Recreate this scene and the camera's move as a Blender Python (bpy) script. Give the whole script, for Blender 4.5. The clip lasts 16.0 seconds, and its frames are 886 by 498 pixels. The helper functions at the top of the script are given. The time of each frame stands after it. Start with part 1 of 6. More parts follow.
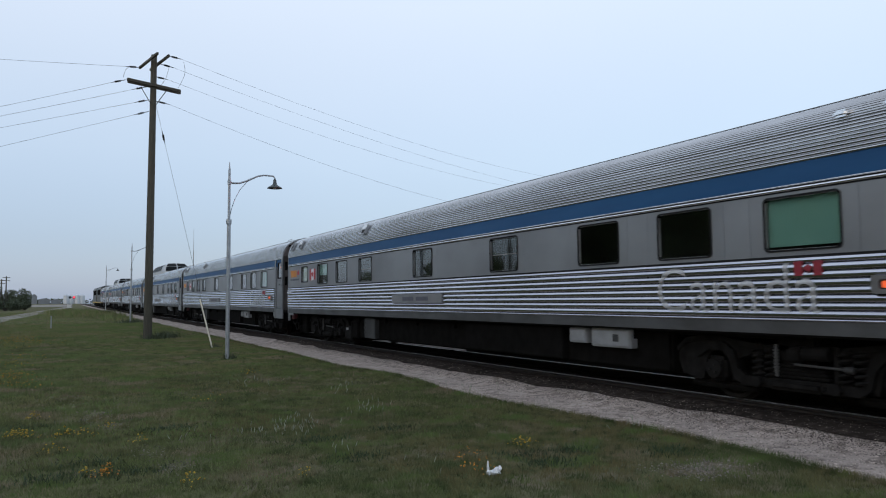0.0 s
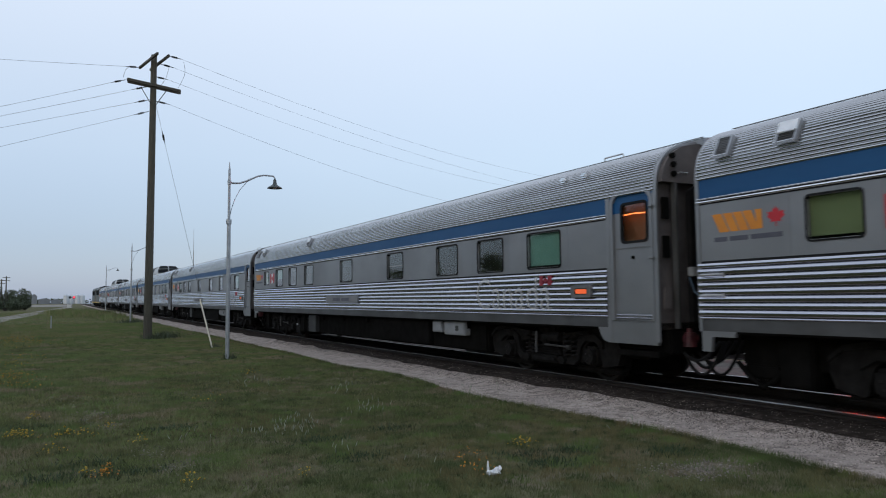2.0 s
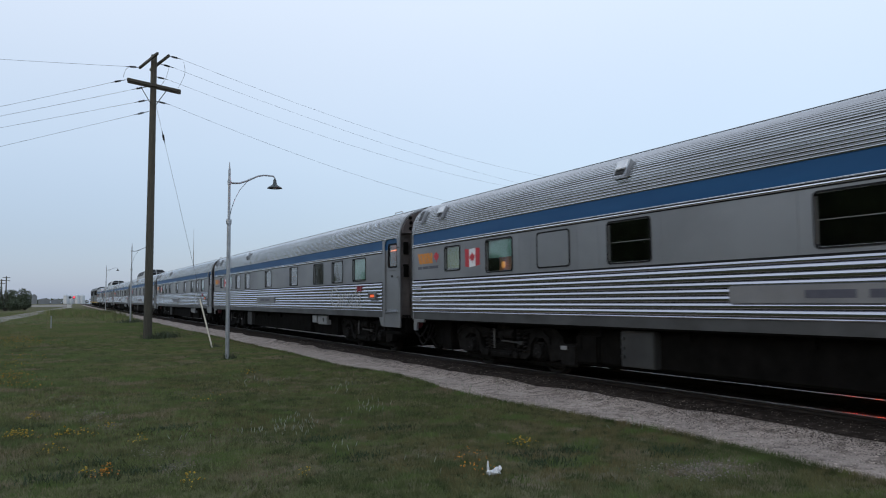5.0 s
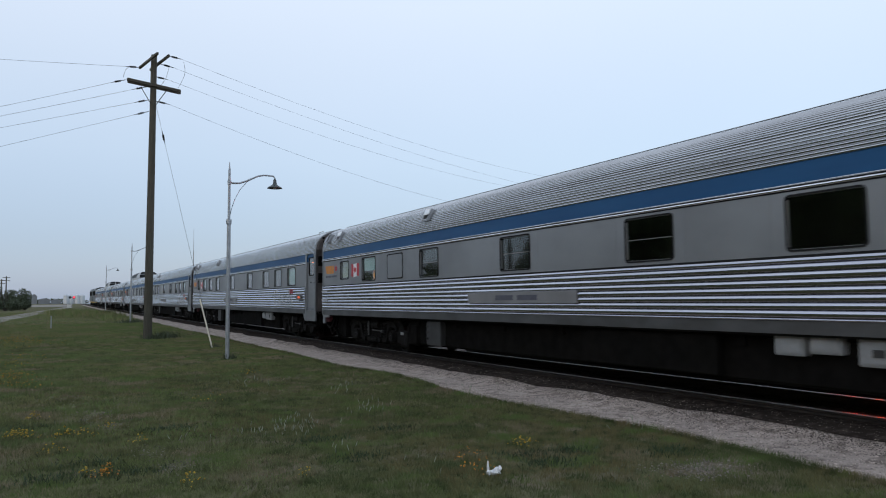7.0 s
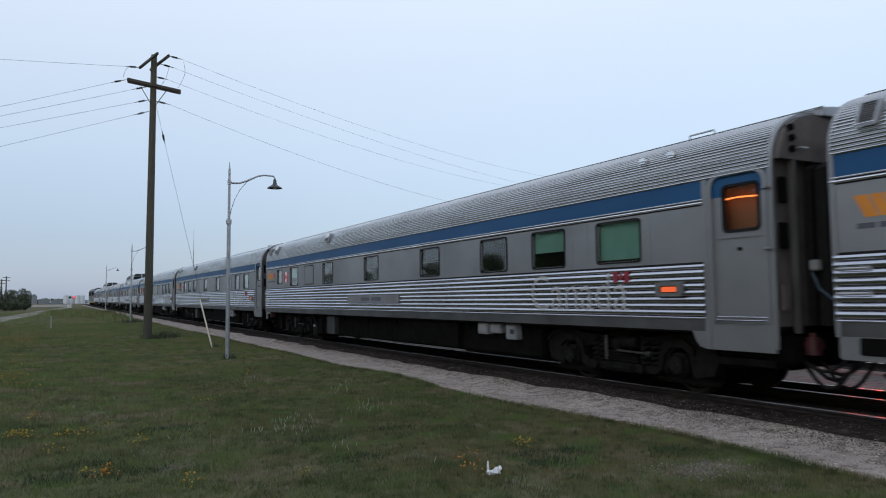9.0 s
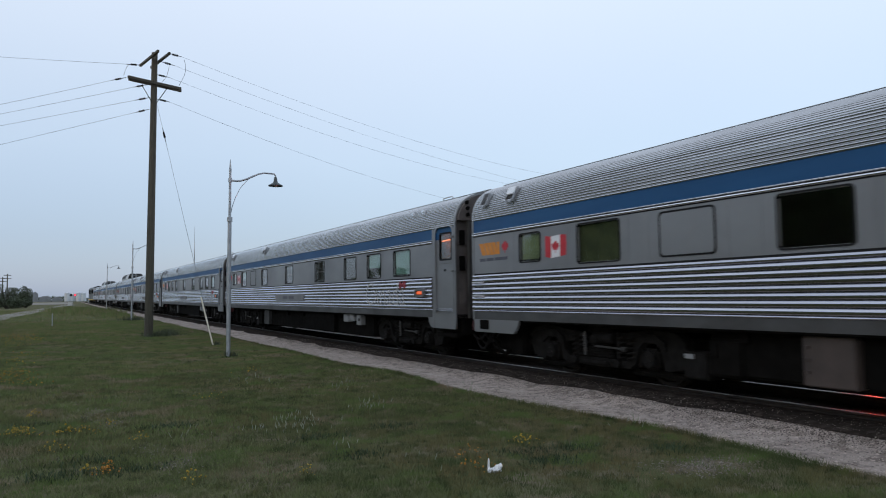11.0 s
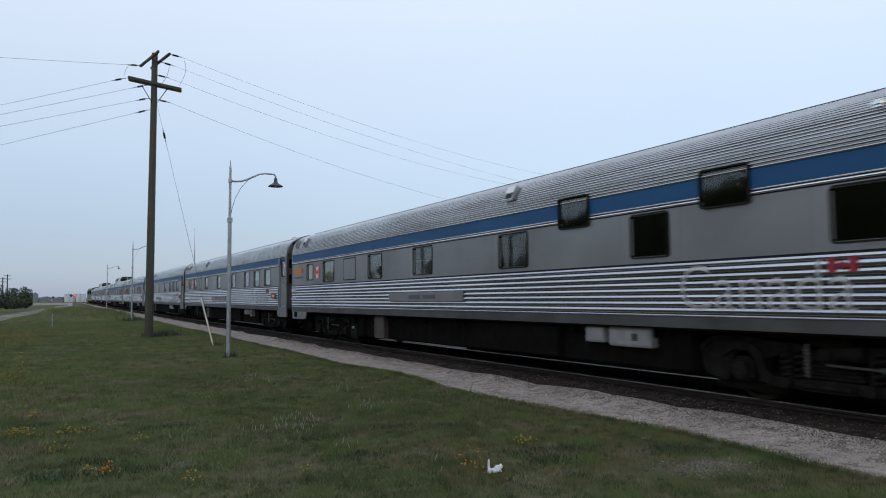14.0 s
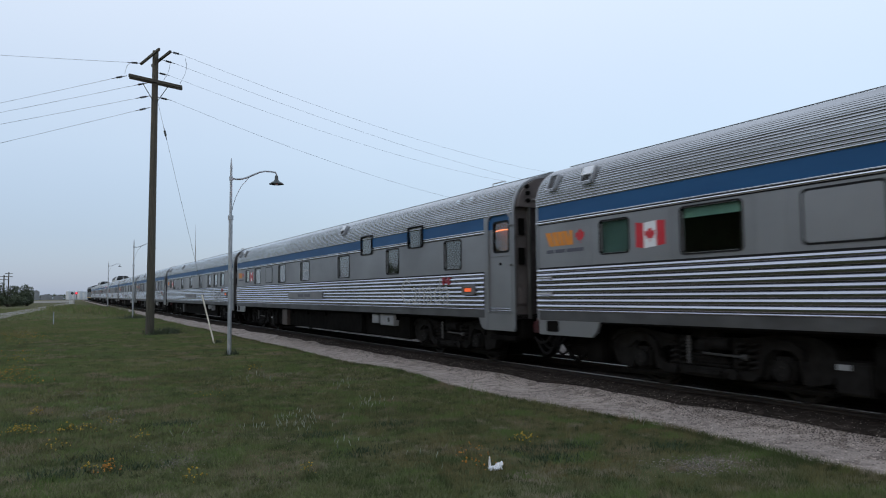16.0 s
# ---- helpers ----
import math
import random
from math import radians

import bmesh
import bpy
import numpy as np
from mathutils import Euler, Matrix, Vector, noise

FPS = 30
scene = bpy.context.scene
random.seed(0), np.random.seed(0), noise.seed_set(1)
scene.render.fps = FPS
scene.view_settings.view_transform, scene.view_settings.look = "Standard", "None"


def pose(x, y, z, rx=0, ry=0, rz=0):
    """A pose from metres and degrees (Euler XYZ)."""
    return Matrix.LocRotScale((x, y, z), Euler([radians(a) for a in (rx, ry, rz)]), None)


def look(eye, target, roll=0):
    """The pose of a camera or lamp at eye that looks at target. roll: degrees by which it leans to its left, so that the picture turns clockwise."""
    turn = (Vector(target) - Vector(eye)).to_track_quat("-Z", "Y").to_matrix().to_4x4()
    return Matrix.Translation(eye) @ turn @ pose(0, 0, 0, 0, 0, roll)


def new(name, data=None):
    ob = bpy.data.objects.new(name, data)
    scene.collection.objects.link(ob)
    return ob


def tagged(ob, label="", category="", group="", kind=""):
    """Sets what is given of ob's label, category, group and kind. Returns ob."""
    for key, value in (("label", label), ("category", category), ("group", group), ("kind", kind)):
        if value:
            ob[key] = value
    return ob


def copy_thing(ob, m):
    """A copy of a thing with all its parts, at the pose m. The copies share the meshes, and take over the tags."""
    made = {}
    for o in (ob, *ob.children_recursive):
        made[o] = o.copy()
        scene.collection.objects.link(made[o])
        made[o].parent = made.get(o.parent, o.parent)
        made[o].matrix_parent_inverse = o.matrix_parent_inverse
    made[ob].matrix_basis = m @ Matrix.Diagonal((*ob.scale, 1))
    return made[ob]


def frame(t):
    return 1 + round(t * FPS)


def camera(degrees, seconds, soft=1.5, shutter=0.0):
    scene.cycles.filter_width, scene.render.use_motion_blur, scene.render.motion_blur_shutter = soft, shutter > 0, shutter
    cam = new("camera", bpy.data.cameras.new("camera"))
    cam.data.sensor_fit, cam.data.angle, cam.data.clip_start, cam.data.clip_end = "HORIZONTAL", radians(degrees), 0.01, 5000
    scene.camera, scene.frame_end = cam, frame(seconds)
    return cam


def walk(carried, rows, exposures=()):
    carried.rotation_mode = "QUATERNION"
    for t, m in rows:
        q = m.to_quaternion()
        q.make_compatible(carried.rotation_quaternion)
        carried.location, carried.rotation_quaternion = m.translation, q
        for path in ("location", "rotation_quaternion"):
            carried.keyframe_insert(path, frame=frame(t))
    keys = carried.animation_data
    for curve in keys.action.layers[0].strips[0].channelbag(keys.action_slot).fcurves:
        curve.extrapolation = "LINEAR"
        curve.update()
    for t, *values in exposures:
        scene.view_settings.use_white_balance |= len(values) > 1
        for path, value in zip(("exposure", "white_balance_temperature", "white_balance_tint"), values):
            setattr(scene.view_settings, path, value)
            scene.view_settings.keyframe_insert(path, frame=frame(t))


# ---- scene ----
# ---- camera ----
EYE = (0.0, 0.0, 1.538)
YAW, PITCH, ROLL = 28.37, 4.0, -0.653


def aim(turn=0.0, tilt=0.0):
    """The camera's pose, turned to the left and tilted down by small angles in degrees."""
    y, p = radians(YAW - turn), radians(PITCH - tilt)
    way = Vector((math.sin(y) * math.cos(p), math.cos(y) * math.cos(p), math.sin(p)))
    return look(EYE, Vector(EYE) + way, ROLL)


cam = camera(62.89, 16.0, soft=1.05, shutter=0.5)
walk(cam, [(0, aim()), (4.0, aim()), (9.0, aim()), (9.4, aim(0.01, 0.01)), (11.5, aim(0.07, 0.2)), (12.0, aim(0.07, 0.18)),
           (12.5, aim(0.07, 0.14)), (14.5, aim(0.07, 0.14)), (15.0, aim(0.14, 0.205)), (15.5, aim(0.14, 0.27)), (16.0, aim(0.14, 0.32))])

# ---- overcast evening light ----
world = bpy.data.worlds.new("evening_sky")
scene.world = world
world.use_nodes = True
wn, wl = world.node_tree.nodes, world.node_tree.links
wn.clear()
w_out = wn.new("ShaderNodeOutputWorld")
w_sky = wn.new("ShaderNodeTexSky")
w_sky.sky_type, w_sky.sun_disc = "NISHITA", False
w_sky.sun_elevation, w_sky.sun_rotation = radians(14), radians(250)
w_bg = wn.new("ShaderNodeBackground")
w_bg.inputs["Strength"].default_value = 0.05
w_cloud = wn.new("ShaderNodeBackground")
w_cloud.inputs["Strength"].default_value = 1.0
w_coord = wn.new("ShaderNodeTexCoord")
w_sep = wn.new("ShaderNodeSeparateXYZ")
w_ramp = wn.new("ShaderNodeValToRGB")
w_noise = wn.new("ShaderNodeTexNoise")
w_noise.inputs["Scale"].default_value = 2.2
w_noise.inputs["Detail"].default_value = 4
w_add = wn.new("ShaderNodeMath")
w_add.operation = "MULTIPLY_ADD"
w_add.inputs[1].default_value = 0.05
w_mix = wn.new("ShaderNodeAddShader")
els = w_ramp.color_ramp.elements
els[0].position, els[0].color = 0.02, (0.241, 0.319, 0.485, 1)
els[1].position, els[1].color = 1.0, (0.60, 0.68, 0.81, 1)
for place, colour in ((0.10, (0.305, 0.387, 0.552, 1)), (0.21, (0.458, 0.548, 0.692, 1)), (0.41, (0.662, 0.734, 0.853, 1))):
    e = els.new(place)
    e.color = colour
wl.new(w_coord.outputs["Generated"], w_sep.inputs[0])
wl.new(w_coord.outputs["Generated"], w_noise.inputs["Vector"])
wl.new(w_noise.outputs["Fac"], w_add.inputs[0])
wl.new(w_sep.outputs["Z"], w_add.inputs[2])
wl.new(w_add.outputs[0], w_ramp.inputs["Fac"])
wl.new(w_ramp.outputs["Color"], w_cloud.inputs["Color"])
wl.new(w_sky.outputs["Color"], w_bg.inputs["Color"])
wl.new(w_bg.outputs[0], w_mix.inputs[0])
wl.new(w_cloud.outputs[0], w_mix.inputs[1])
wl.new(w_mix.outputs[0], w_out.inputs["Surface"])

sun_data = bpy.data.lights.new("veiled_sun", "SUN")
sun_data.energy, sun_data.angle, sun_data.color = 0.12, radians(30), (1.0, 0.95, 0.88)
sun = new("veiled_sun", sun_data)
sun.matrix_world = look((-40, -15, 30), (0, 0, 0))
scene.view_settings.exposure = 0.0


# ---- materials ----
def material(name, colour, rough=0.6, metal=0.0, colour2=None, scale=6.0, stretch=(1, 1, 1), bump=0.0, bump_scale=40.0,
             vary=0.0, spec=0.5, fine=0.0):
    """A surface of two noises: broad stains between two colours, fine grain in brightness and relief."""
    m = bpy.data.materials.new(name)
    m.use_nodes = True
    n, l = m.node_tree.nodes, m.node_tree.links
    b = n["Principled BSDF"]
    b.inputs["Roughness"].default_value, b.inputs["Metallic"].default_value = rough, metal
    b.inputs["Specular IOR Level"].default_value = spec
    c2 = colour2 or tuple(c * 0.8 for c in colour)
    co = n.new("ShaderNodeTexCoord")
    mp = n.new("ShaderNodeMapping")
    mp.inputs["Scale"].default_value = stretch
    l.new(co.outputs["Object"], mp.inputs["Vector"])
    n1 = n.new("ShaderNodeTexNoise")
    n1.inputs["Scale"].default_value, n1.inputs["Detail"].default_value = scale, 5
    l.new(mp.outputs[0], n1.inputs["Vector"])
    mx = n.new("ShaderNodeMix")
    mx.data_type = "RGBA"
    rm = n.new("ShaderNodeMapRange")
    rm.inputs["From Min"].default_value, rm.inputs["From Max"].default_value = 0.33, 0.67
    l.new(n1.outputs["Fac"], rm.inputs["Value"])
    l.new(rm.outputs[0], mx.inputs["Factor"])
    mx.inputs["A"].default_value, mx.inputs["B"].default_value = (*colour, 1), (*c2, 1)
    last = mx.outputs["Result"]
    n2 = n.new("ShaderNodeTexNoise")
    n2.inputs["Scale"].default_value, n2.inputs["Detail"].default_value = bump_scale, 3
    l.new(mp.outputs[0], n2.inputs["Vector"])
    if fine or vary:
        hv = n.new("ShaderNodeHueSaturation")
        l.new(last, hv.inputs["Color"])
        val = n.new("ShaderNodeMath")
        val.operation = "MULTIPLY_ADD"
        val.inputs[1].default_value, val.inputs[2].default_value = fine * 2, 1 - fine
        l.new(n2.outputs["Fac"], val.inputs[0])
        top = val.outputs[0]
        if vary:
            oi = n.new("ShaderNodeNewGeometry") if vary < 0 else n.new("ShaderNodeObjectInfo")
            r = n.new("ShaderNodeMath")
            r.operation = "MULTIPLY_ADD"
            r.inputs[1].default_value, r.inputs[2].default_value = abs(vary) * 2, -abs(vary)
            l.new(oi.outputs["Random Per Island" if vary < 0 else "Random"], r.inputs[0])
            a = n.new("ShaderNodeMath")
            l.new(top, a.inputs[0])
            l.new(r.outputs[0], a.inputs[1])
            top = a.outputs[0]
        l.new(top, hv.inputs["Value"])
        last = hv.outputs[0]
    l.new(last, b.inputs["Base Color"])
    if bump:
        bp = n.new("ShaderNodeBump")
        bp.inputs["Strength"].default_value, bp.inputs["Distance"].default_value = bump, 0.02
        l.new(n2.outputs["Fac"], bp.inputs["Height"])
        l.new(bp.outputs[0], b.inputs["Normal"])
    rr = n.new("ShaderNodeMath")
    rr.operation = "MULTIPLY_ADD"
    rr.inputs[1].default_value, rr.inputs[2].default_value = 0.16, rough - 0.08
    l.new(n1.outputs["Fac"], rr.inputs[0])
    l.new(rr.outputs[0], b.inputs["Roughness"])
    return m


def glowing(name, colour, strength):
    m = bpy.data.materials.new(name)
    m.use_nodes = True
    b = m.node_tree.nodes["Principled BSDF"]
    b.inputs["Base Color"].default_value = (*[c * 0.5 for c in colour], 1)
    b.inputs["Emission Color"].default_value = (*colour, 1)
    b.inputs["Emission Strength"].default_value = strength
    return m


def glass_material(name, tint):
    m = bpy.data.materials.new(name)
    m.use_nodes = True
    b = m.node_tree.nodes["Principled BSDF"]
    b.inputs["Base Color"].default_value = (*tint, 1)
    b.inputs["Roughness"].default_value = 0.03
    b.inputs["IOR"].default_value = 1.5
    b.inputs["Transmission Weight"].default_value = 1.0
    return m


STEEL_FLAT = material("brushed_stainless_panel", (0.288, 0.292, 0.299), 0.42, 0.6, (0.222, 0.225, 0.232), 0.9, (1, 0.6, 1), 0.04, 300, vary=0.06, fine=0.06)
STEEL_FLUTE = material("fluted_stainless", (0.55, 0.545, 0.590), 0.16, 1.0, (0.44, 0.436, 0.474), 1.2, (1, 0.2, 3), 0.03, 200, fine=0.05)
STEEL_TRIM = material("bright_stainless_moulding", (0.78, 0.78, 0.79), 0.2, 1.0, (0.66, 0.66, 0.67), 2.0, (1, 0.3, 1), fine=0.05)
CAP_GREY = material("dull_roof_cap_steel", (0.38, 0.40, 0.42), 0.5, 0.6, (0.28, 0.29, 0.31), 1.2, (1, 0.4, 1), fine=0.08)
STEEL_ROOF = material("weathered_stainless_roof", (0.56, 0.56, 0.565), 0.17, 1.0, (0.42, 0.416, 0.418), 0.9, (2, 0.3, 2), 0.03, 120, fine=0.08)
STEEL_DULL = material("grimy_stainless", (0.24, 0.238, 0.235), 0.5, 0.7, (0.16, 0.155, 0.15), 2.5, (1, 1, 1), 0.04, 120, fine=0.1)
BLUE = material("blue_stripe_paint", (0.010, 0.078, 0.200), 0.5, 0.0, (0.008, 0.064, 0.172), 1.5, (1, 0.3, 2), 0.02, 150, fine=0.05, spec=0.3)
VENT_PALE = material("pale_vent_paint", (0.78, 0.81, 0.85), 0.4, 0, (0.68, 0.71, 0.75), 6, fine=0.06)
PLATE = material("grey_plate_paint", (0.20, 0.20, 0.205), 0.5, 0, (0.16, 0.16, 0.165), 2, fine=0.06)
POST_GREY = material("sooty_grey_end_steel", (0.085, 0.085, 0.085), 0.7, 0.1, (0.05, 0.049, 0.047), 3, (1, 1, 0.5), fine=0.15)
CABLE_BLUE = material("faded_blue_cable_sheath", (0.035, 0.075, 0.12), 0.6, 0, (0.025, 0.05, 0.08), 6)
GRIP = material("worn_bright_handhold", (0.50, 0.50, 0.50), 0.35, 0.6, (0.38, 0.38, 0.38), 6)
SILL = material("dark_grimy_sill_steel", (0.105, 0.106, 0.108), 0.55, 0.5, (0.062, 0.061, 0.060), 2.5, (1, 0.5, 1), fine=0.12)
END_BROWN = material("rusty_brown_end_steel", (0.14, 0.122, 0.116), 0.75, 0.1, (0.085, 0.073, 0.070), 3, fine=0.2)
BLACK_TRIM = material("black_rubber", (0.012, 0.012, 0.013), 0.7, 0, (0.018, 0.018, 0.018), 8, fine=0.1, spec=0.1)
# soot, set darker still so the shade under the cars is in the colour
UNDER = material("sooty_shade_black_steel", (0.009, 0.0085, 0.008), 0.9, 0.0, (0.005, 0.005, 0.0045), 4, bump=0.2, bump_scale=60, fine=0.2, spec=0.02)
WORN = material("rubbed_dark_steel", (0.036, 0.036, 0.035), 0.6, 0.3, (0.05, 0.048, 0.045), 6, fine=0.2)
# grime plus under-car shade, both put into one near-black colour
TRUCK = material("grimy_shade_dark_steel", (0.015, 0.0145, 0.014), 0.85, 0.0, (0.008, 0.0075, 0.007), 6, bump=0.25, bump_scale=70, fine=0.2, spec=0.06)
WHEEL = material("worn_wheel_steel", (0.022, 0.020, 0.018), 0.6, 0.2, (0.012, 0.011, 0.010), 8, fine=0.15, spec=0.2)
BOX_GREY = material("light_grey_equipment_paint", (0.26, 0.27, 0.28), 0.55, 0, (0.19, 0.195, 0.20), 4, fine=0.1)
BOX_DARK = material("dark_grey_equipment_paint", (0.030, 0.031, 0.030), 0.7, 0, (0.020, 0.020, 0.020), 3, fine=0.1)
BOX_BROWN = material("brown_equipment_paint", (0.062, 0.046, 0.040), 0.65, 0, (0.042, 0.032, 0.028), 3, fine=0.1)
GLASS = glass_material("train_glass", (0.75, 0.82, 0.80))
BLIND = material("pale_green_blind", (0.23, 0.43, 0.37), 0.7, 0, (0.19, 0.37, 0.32), 2, fine=0.05)
BLIND_OLIVE = material("olive_curtain", (0.26, 0.30, 0.15), 0.8, 0, (0.21, 0.25, 0.12), 3, fine=0.06)
BLIND_TEAL = material("dark_teal_blind", (0.085, 0.17, 0.16), 0.75, 0, (0.07, 0.14, 0.135), 3, fine=0.06)
BLIND_DUSK = material("dim_olive_curtain", (0.10, 0.11, 0.045), 0.8, 0, (0.05, 0.055, 0.025), 4, fine=0.1)
INSIDE = material("near_black_unlit_interior", (0.03, 0.03, 0.028), 0.8, 0, (0.02, 0.02, 0.02), 2, fine=0.1)
ORANGE_GLOW = glowing("lit_amber_lens", (1.0, 0.15, 0.04), 0.6)
VEST_GLOW = glowing("lit_vestibule_lamp", (1.0, 0.22, 0.055), 2.6)
CABIN_GLOW = glowing("dim_warm_lamp", (1.0, 0.42, 0.12), 0.5)
RED_GLOW = glowing("red_signal_lens", (1.0, 0.012, 0.006), 2600)
RED_FAR = glowing("far_red_signal_lens", (1.0, 0.05, 0.08), 2.5)
# strong orange stands in for warm lamplight on the surfaces inside
VEST_WALL = material("vestibule_lining", (0.60, 0.25, 0.13), 0.7, 0, (0.38, 0.16, 0.09), 2, fine=0.05)
YELLOW_LOGO = material("yellow_vinyl", (0.64, 0.235, 0.02), 0.5, 0, (0.57, 0.20, 0.02), 5)
RED_VINYL = material("red_vinyl", (0.50, 0.018, 0.03), 0.45, 0, (0.44, 0.015, 0.025), 5)
RED_FADED = material("faded_red_vinyl", (0.27, 0.018, 0.032), 0.5, 0, (0.22, 0.015, 0.027), 5)
VALVE_RED = material("grimy_red_paint", (0.085, 0.010, 0.015), 0.6, 0, (0.03, 0.006, 0.008), 9, fine=0.2)
WHITE_VINYL = material("white_vinyl", (0.74, 0.75, 0.77), 0.45, 0, (0.66, 0.67, 0.69), 5)
WORD_VINYL = material("worn_silver_white_vinyl", (0.47, 0.475, 0.49), 0.5, 0.2, (0.40, 0.405, 0.42), 5, fine=0.1)
GREY_VINYL = material("grey_vinyl", (0.085, 0.085, 0.11), 0.5, 0, (0.065, 0.065, 0.085), 5)
WOOD_POLE = material("weathered_pole_wood", (0.088, 0.080, 0.058), 0.85, 0, (0.055, 0.051, 0.039), 4, (6, 6, 0.5), 0.5, 30, fine=0.25)
GALV = material("galvanised_steel", (0.42, 0.44, 0.46), 0.5, 0.5, (0.33, 0.35, 0.37), 5, fine=0.08)
LAMP_GREEN = material("dark_lamp_enamel", (0.055, 0.07, 0.07), 0.45, 0, (0.04, 0.05, 0.05), 5)
RAIL_TOP = material("polished_rail_head", (0.55, 0.54, 0.53), 0.30, 1.0, (0.42, 0.40, 0.38), 3, (1, 0.1, 1), fine=0.1)
RAIL_SIDE = material("rusty_rail_web", (0.022, 0.017, 0.014), 0.8, 0.1, (0.014, 0.011, 0.010), 6, fine=0.2)
TIE = material("creosoted_tie", (0.045, 0.036, 0.030), 0.85, 0, (0.028, 0.023, 0.02), 5, (1, 8, 1), 0.4, 40, fine=0.2)


# ---- mesh tools ----
def part(name, bm, mat, parent=None, label="", smooth=False):
    bmesh.ops.recalc_face_normals(bm, faces=bm.faces[:])
    me = bpy.data.meshes.new(name)
    bm.to_mesh(me)
    bm.free()
    me.materials.append(mat)
    if smooth:
        for p in me.polygons:
            p.use_smooth = True
    ob = new(name, me)
    ob.parent = parent
    if label:
        tagged(ob, label)
    return ob


def box(bm, x0, x1, y0, y1, z0, z1, bevel=0.0):
    made = bmesh.ops.create_cube(bm, size=1.0, matrix=Matrix.LocRotScale(((x0 + x1) / 2, (y0 + y1) / 2, (z0 + z1) / 2), None, (abs(x1 - x0), abs(y1 - y0), abs(z1 - z0))))
    if bevel:
        edges = list({e for v in made["verts"] for e in v.link_edges})
        bmesh.ops.bevel(bm, geom=edges, offset=bevel, segments=2, affect="EDGES")
    return bm


def rod(bm, a, b, r0, r1=None, n=10):
    a, b = Vector(a), Vector(b)
    q = (b - a).to_track_quat("Z", "Y")
    m = Matrix.LocRotScale((a + b) / 2, q, None)
    bmesh.ops.create_cone(bm, cap_ends=True, segments=n, radius1=r0, radius2=r0 if r1 is None else r1, depth=(b - a).length, matrix=m)
    return bm


def tube(bm, pts, r, n=8):
    """A bent tube along points; r one radius or one each."""
    rings = []
    pts = [Vector(p) for p in pts]
    for i, p in enumerate(pts):
        d = (pts[min(i + 1, len(pts) - 1)] - pts[max(i - 1, 0)]).normalized()
        side = d.orthogonal().normalized() if abs(d.z) > 0.99 else d.cross(Vector((0, 0, 1))).normalized()
        up = side.cross(d)
        rr = r[i] if isinstance(r, (list, tuple)) else r
        rings.append([bm.verts.new(p + rr * (math.cos(2 * math.pi * k / n) * side + math.sin(2 * math.pi * k / n) * up)) for k in range(n)])
    for s, t in zip(rings, rings[1:]):
        for k in range(n):
            bm.faces.new((s[k], s[(k + 1) % n], t[(k + 1) % n], t[k]))
    bm.faces.new(rings[0][::-1])
    bm.faces.new(rings[-1])
    return bm


def extrude_y(bm, profile, y0, y1, closed=False, caps=False):
    """A profile of (x, z) drawn out along y."""
    a = [bm.verts.new((x, y0, z)) for x, z in profile]
    b = [bm.verts.new((x, y1, z)) for x, z in profile]
    n = len(profile)
    for i in range(n if closed else n - 1):
        j = (i + 1) % n
        bm.faces.new((a[i], a[j], b[j], b[i]))
    if caps:
        bm.faces.new(a[::-1])
        bm.faces.new(b)
    return bm


def strip(bm, x, thick, ys, zs, holes):
    """A wall at x, of a thickness towards +x, over y and z ranges, with rectangular openings (y0, y1, z0, z1) through it."""
    yy = sorted({*ys, *[v for h in holes for v in h[:2] if ys[0] < v < ys[1]]})
    zz = sorted({*zs, *[v for h in holes for v in h[2:] if zs[0] < v < zs[1]]})

    def hole(i, j):
        if not (0 <= i < len(yy) - 1 and 0 <= j < len(zz) - 1):
            return True
        cy, cz = (yy[i] + yy[i + 1]) / 2, (zz[j] + zz[j + 1]) / 2
        return any(h[0] < cy < h[1] and h[2] < cz < h[3] for h in holes)

    vs = {}

    def v(i, j, k):
        if (i, j, k) not in vs:
            vs[i, j, k] = bm.verts.new((x + k * thick, yy[i], zz[j]))
        return vs[i, j, k]

    for i in range(len(yy) - 1):
        for j in range(len(zz) - 1):
            if hole(i, j):
                continue
            bm.faces.new((v(i, j, 0), v(i, j + 1, 0), v(i + 1, j + 1, 0), v(i + 1, j, 0)))
            bm.faces.new((v(i, j, 1), v(i + 1, j, 1), v(i + 1, j + 1, 1), v(i, j + 1, 1)))
            for di, dj, c in ((-1, 0, ((i, j), (i, j + 1))), (1, 0, ((i + 1, j + 1), (i + 1, j))), (0, -1, ((i + 1, j), (i, j))), (0, 1, ((i, j + 1), (i + 1, j + 1)))):
                if hole(i + di, j + dj):
                    (a, b), (c2, d2) = c
                    bm.faces.new((v(a, b, 0), v(a, b, 1), v(c2, d2, 1), v(c2, d2, 0)))
    return bm


def rounded(y0, y1, z0, z1, r, n=4):
    pts = []
    for cy, cz, a0 in ((y1 - r, z1 - r, 0), (y0 + r, z1 - r, 90), (y0 + r, z0 + r, 180), (y1 - r, z0 + r, 270)):
        for k in range(n + 1):
            a = radians(a0 + 90 * k / n)
            pts.append((cy + r * math.cos(a), cz + r * math.sin(a)))
    return pts


def ring_frame(bm, x0, x1, outer, inner):
    """A frame between two rounded outlines of (y, z), from x0 to x1."""
    n = len(outer)
    rows = [[bm.verts.new((x, y, z)) for y, z in o] for x, o in ((x1, outer), (x0, outer), (x0, inner), (x1, inner))]
    for s, t in zip(rows, rows[1:]):
        for k in range(n):
            bm.faces.new((s[k], t[k], t[(k + 1) % n], s[(k + 1) % n]))
    return bm


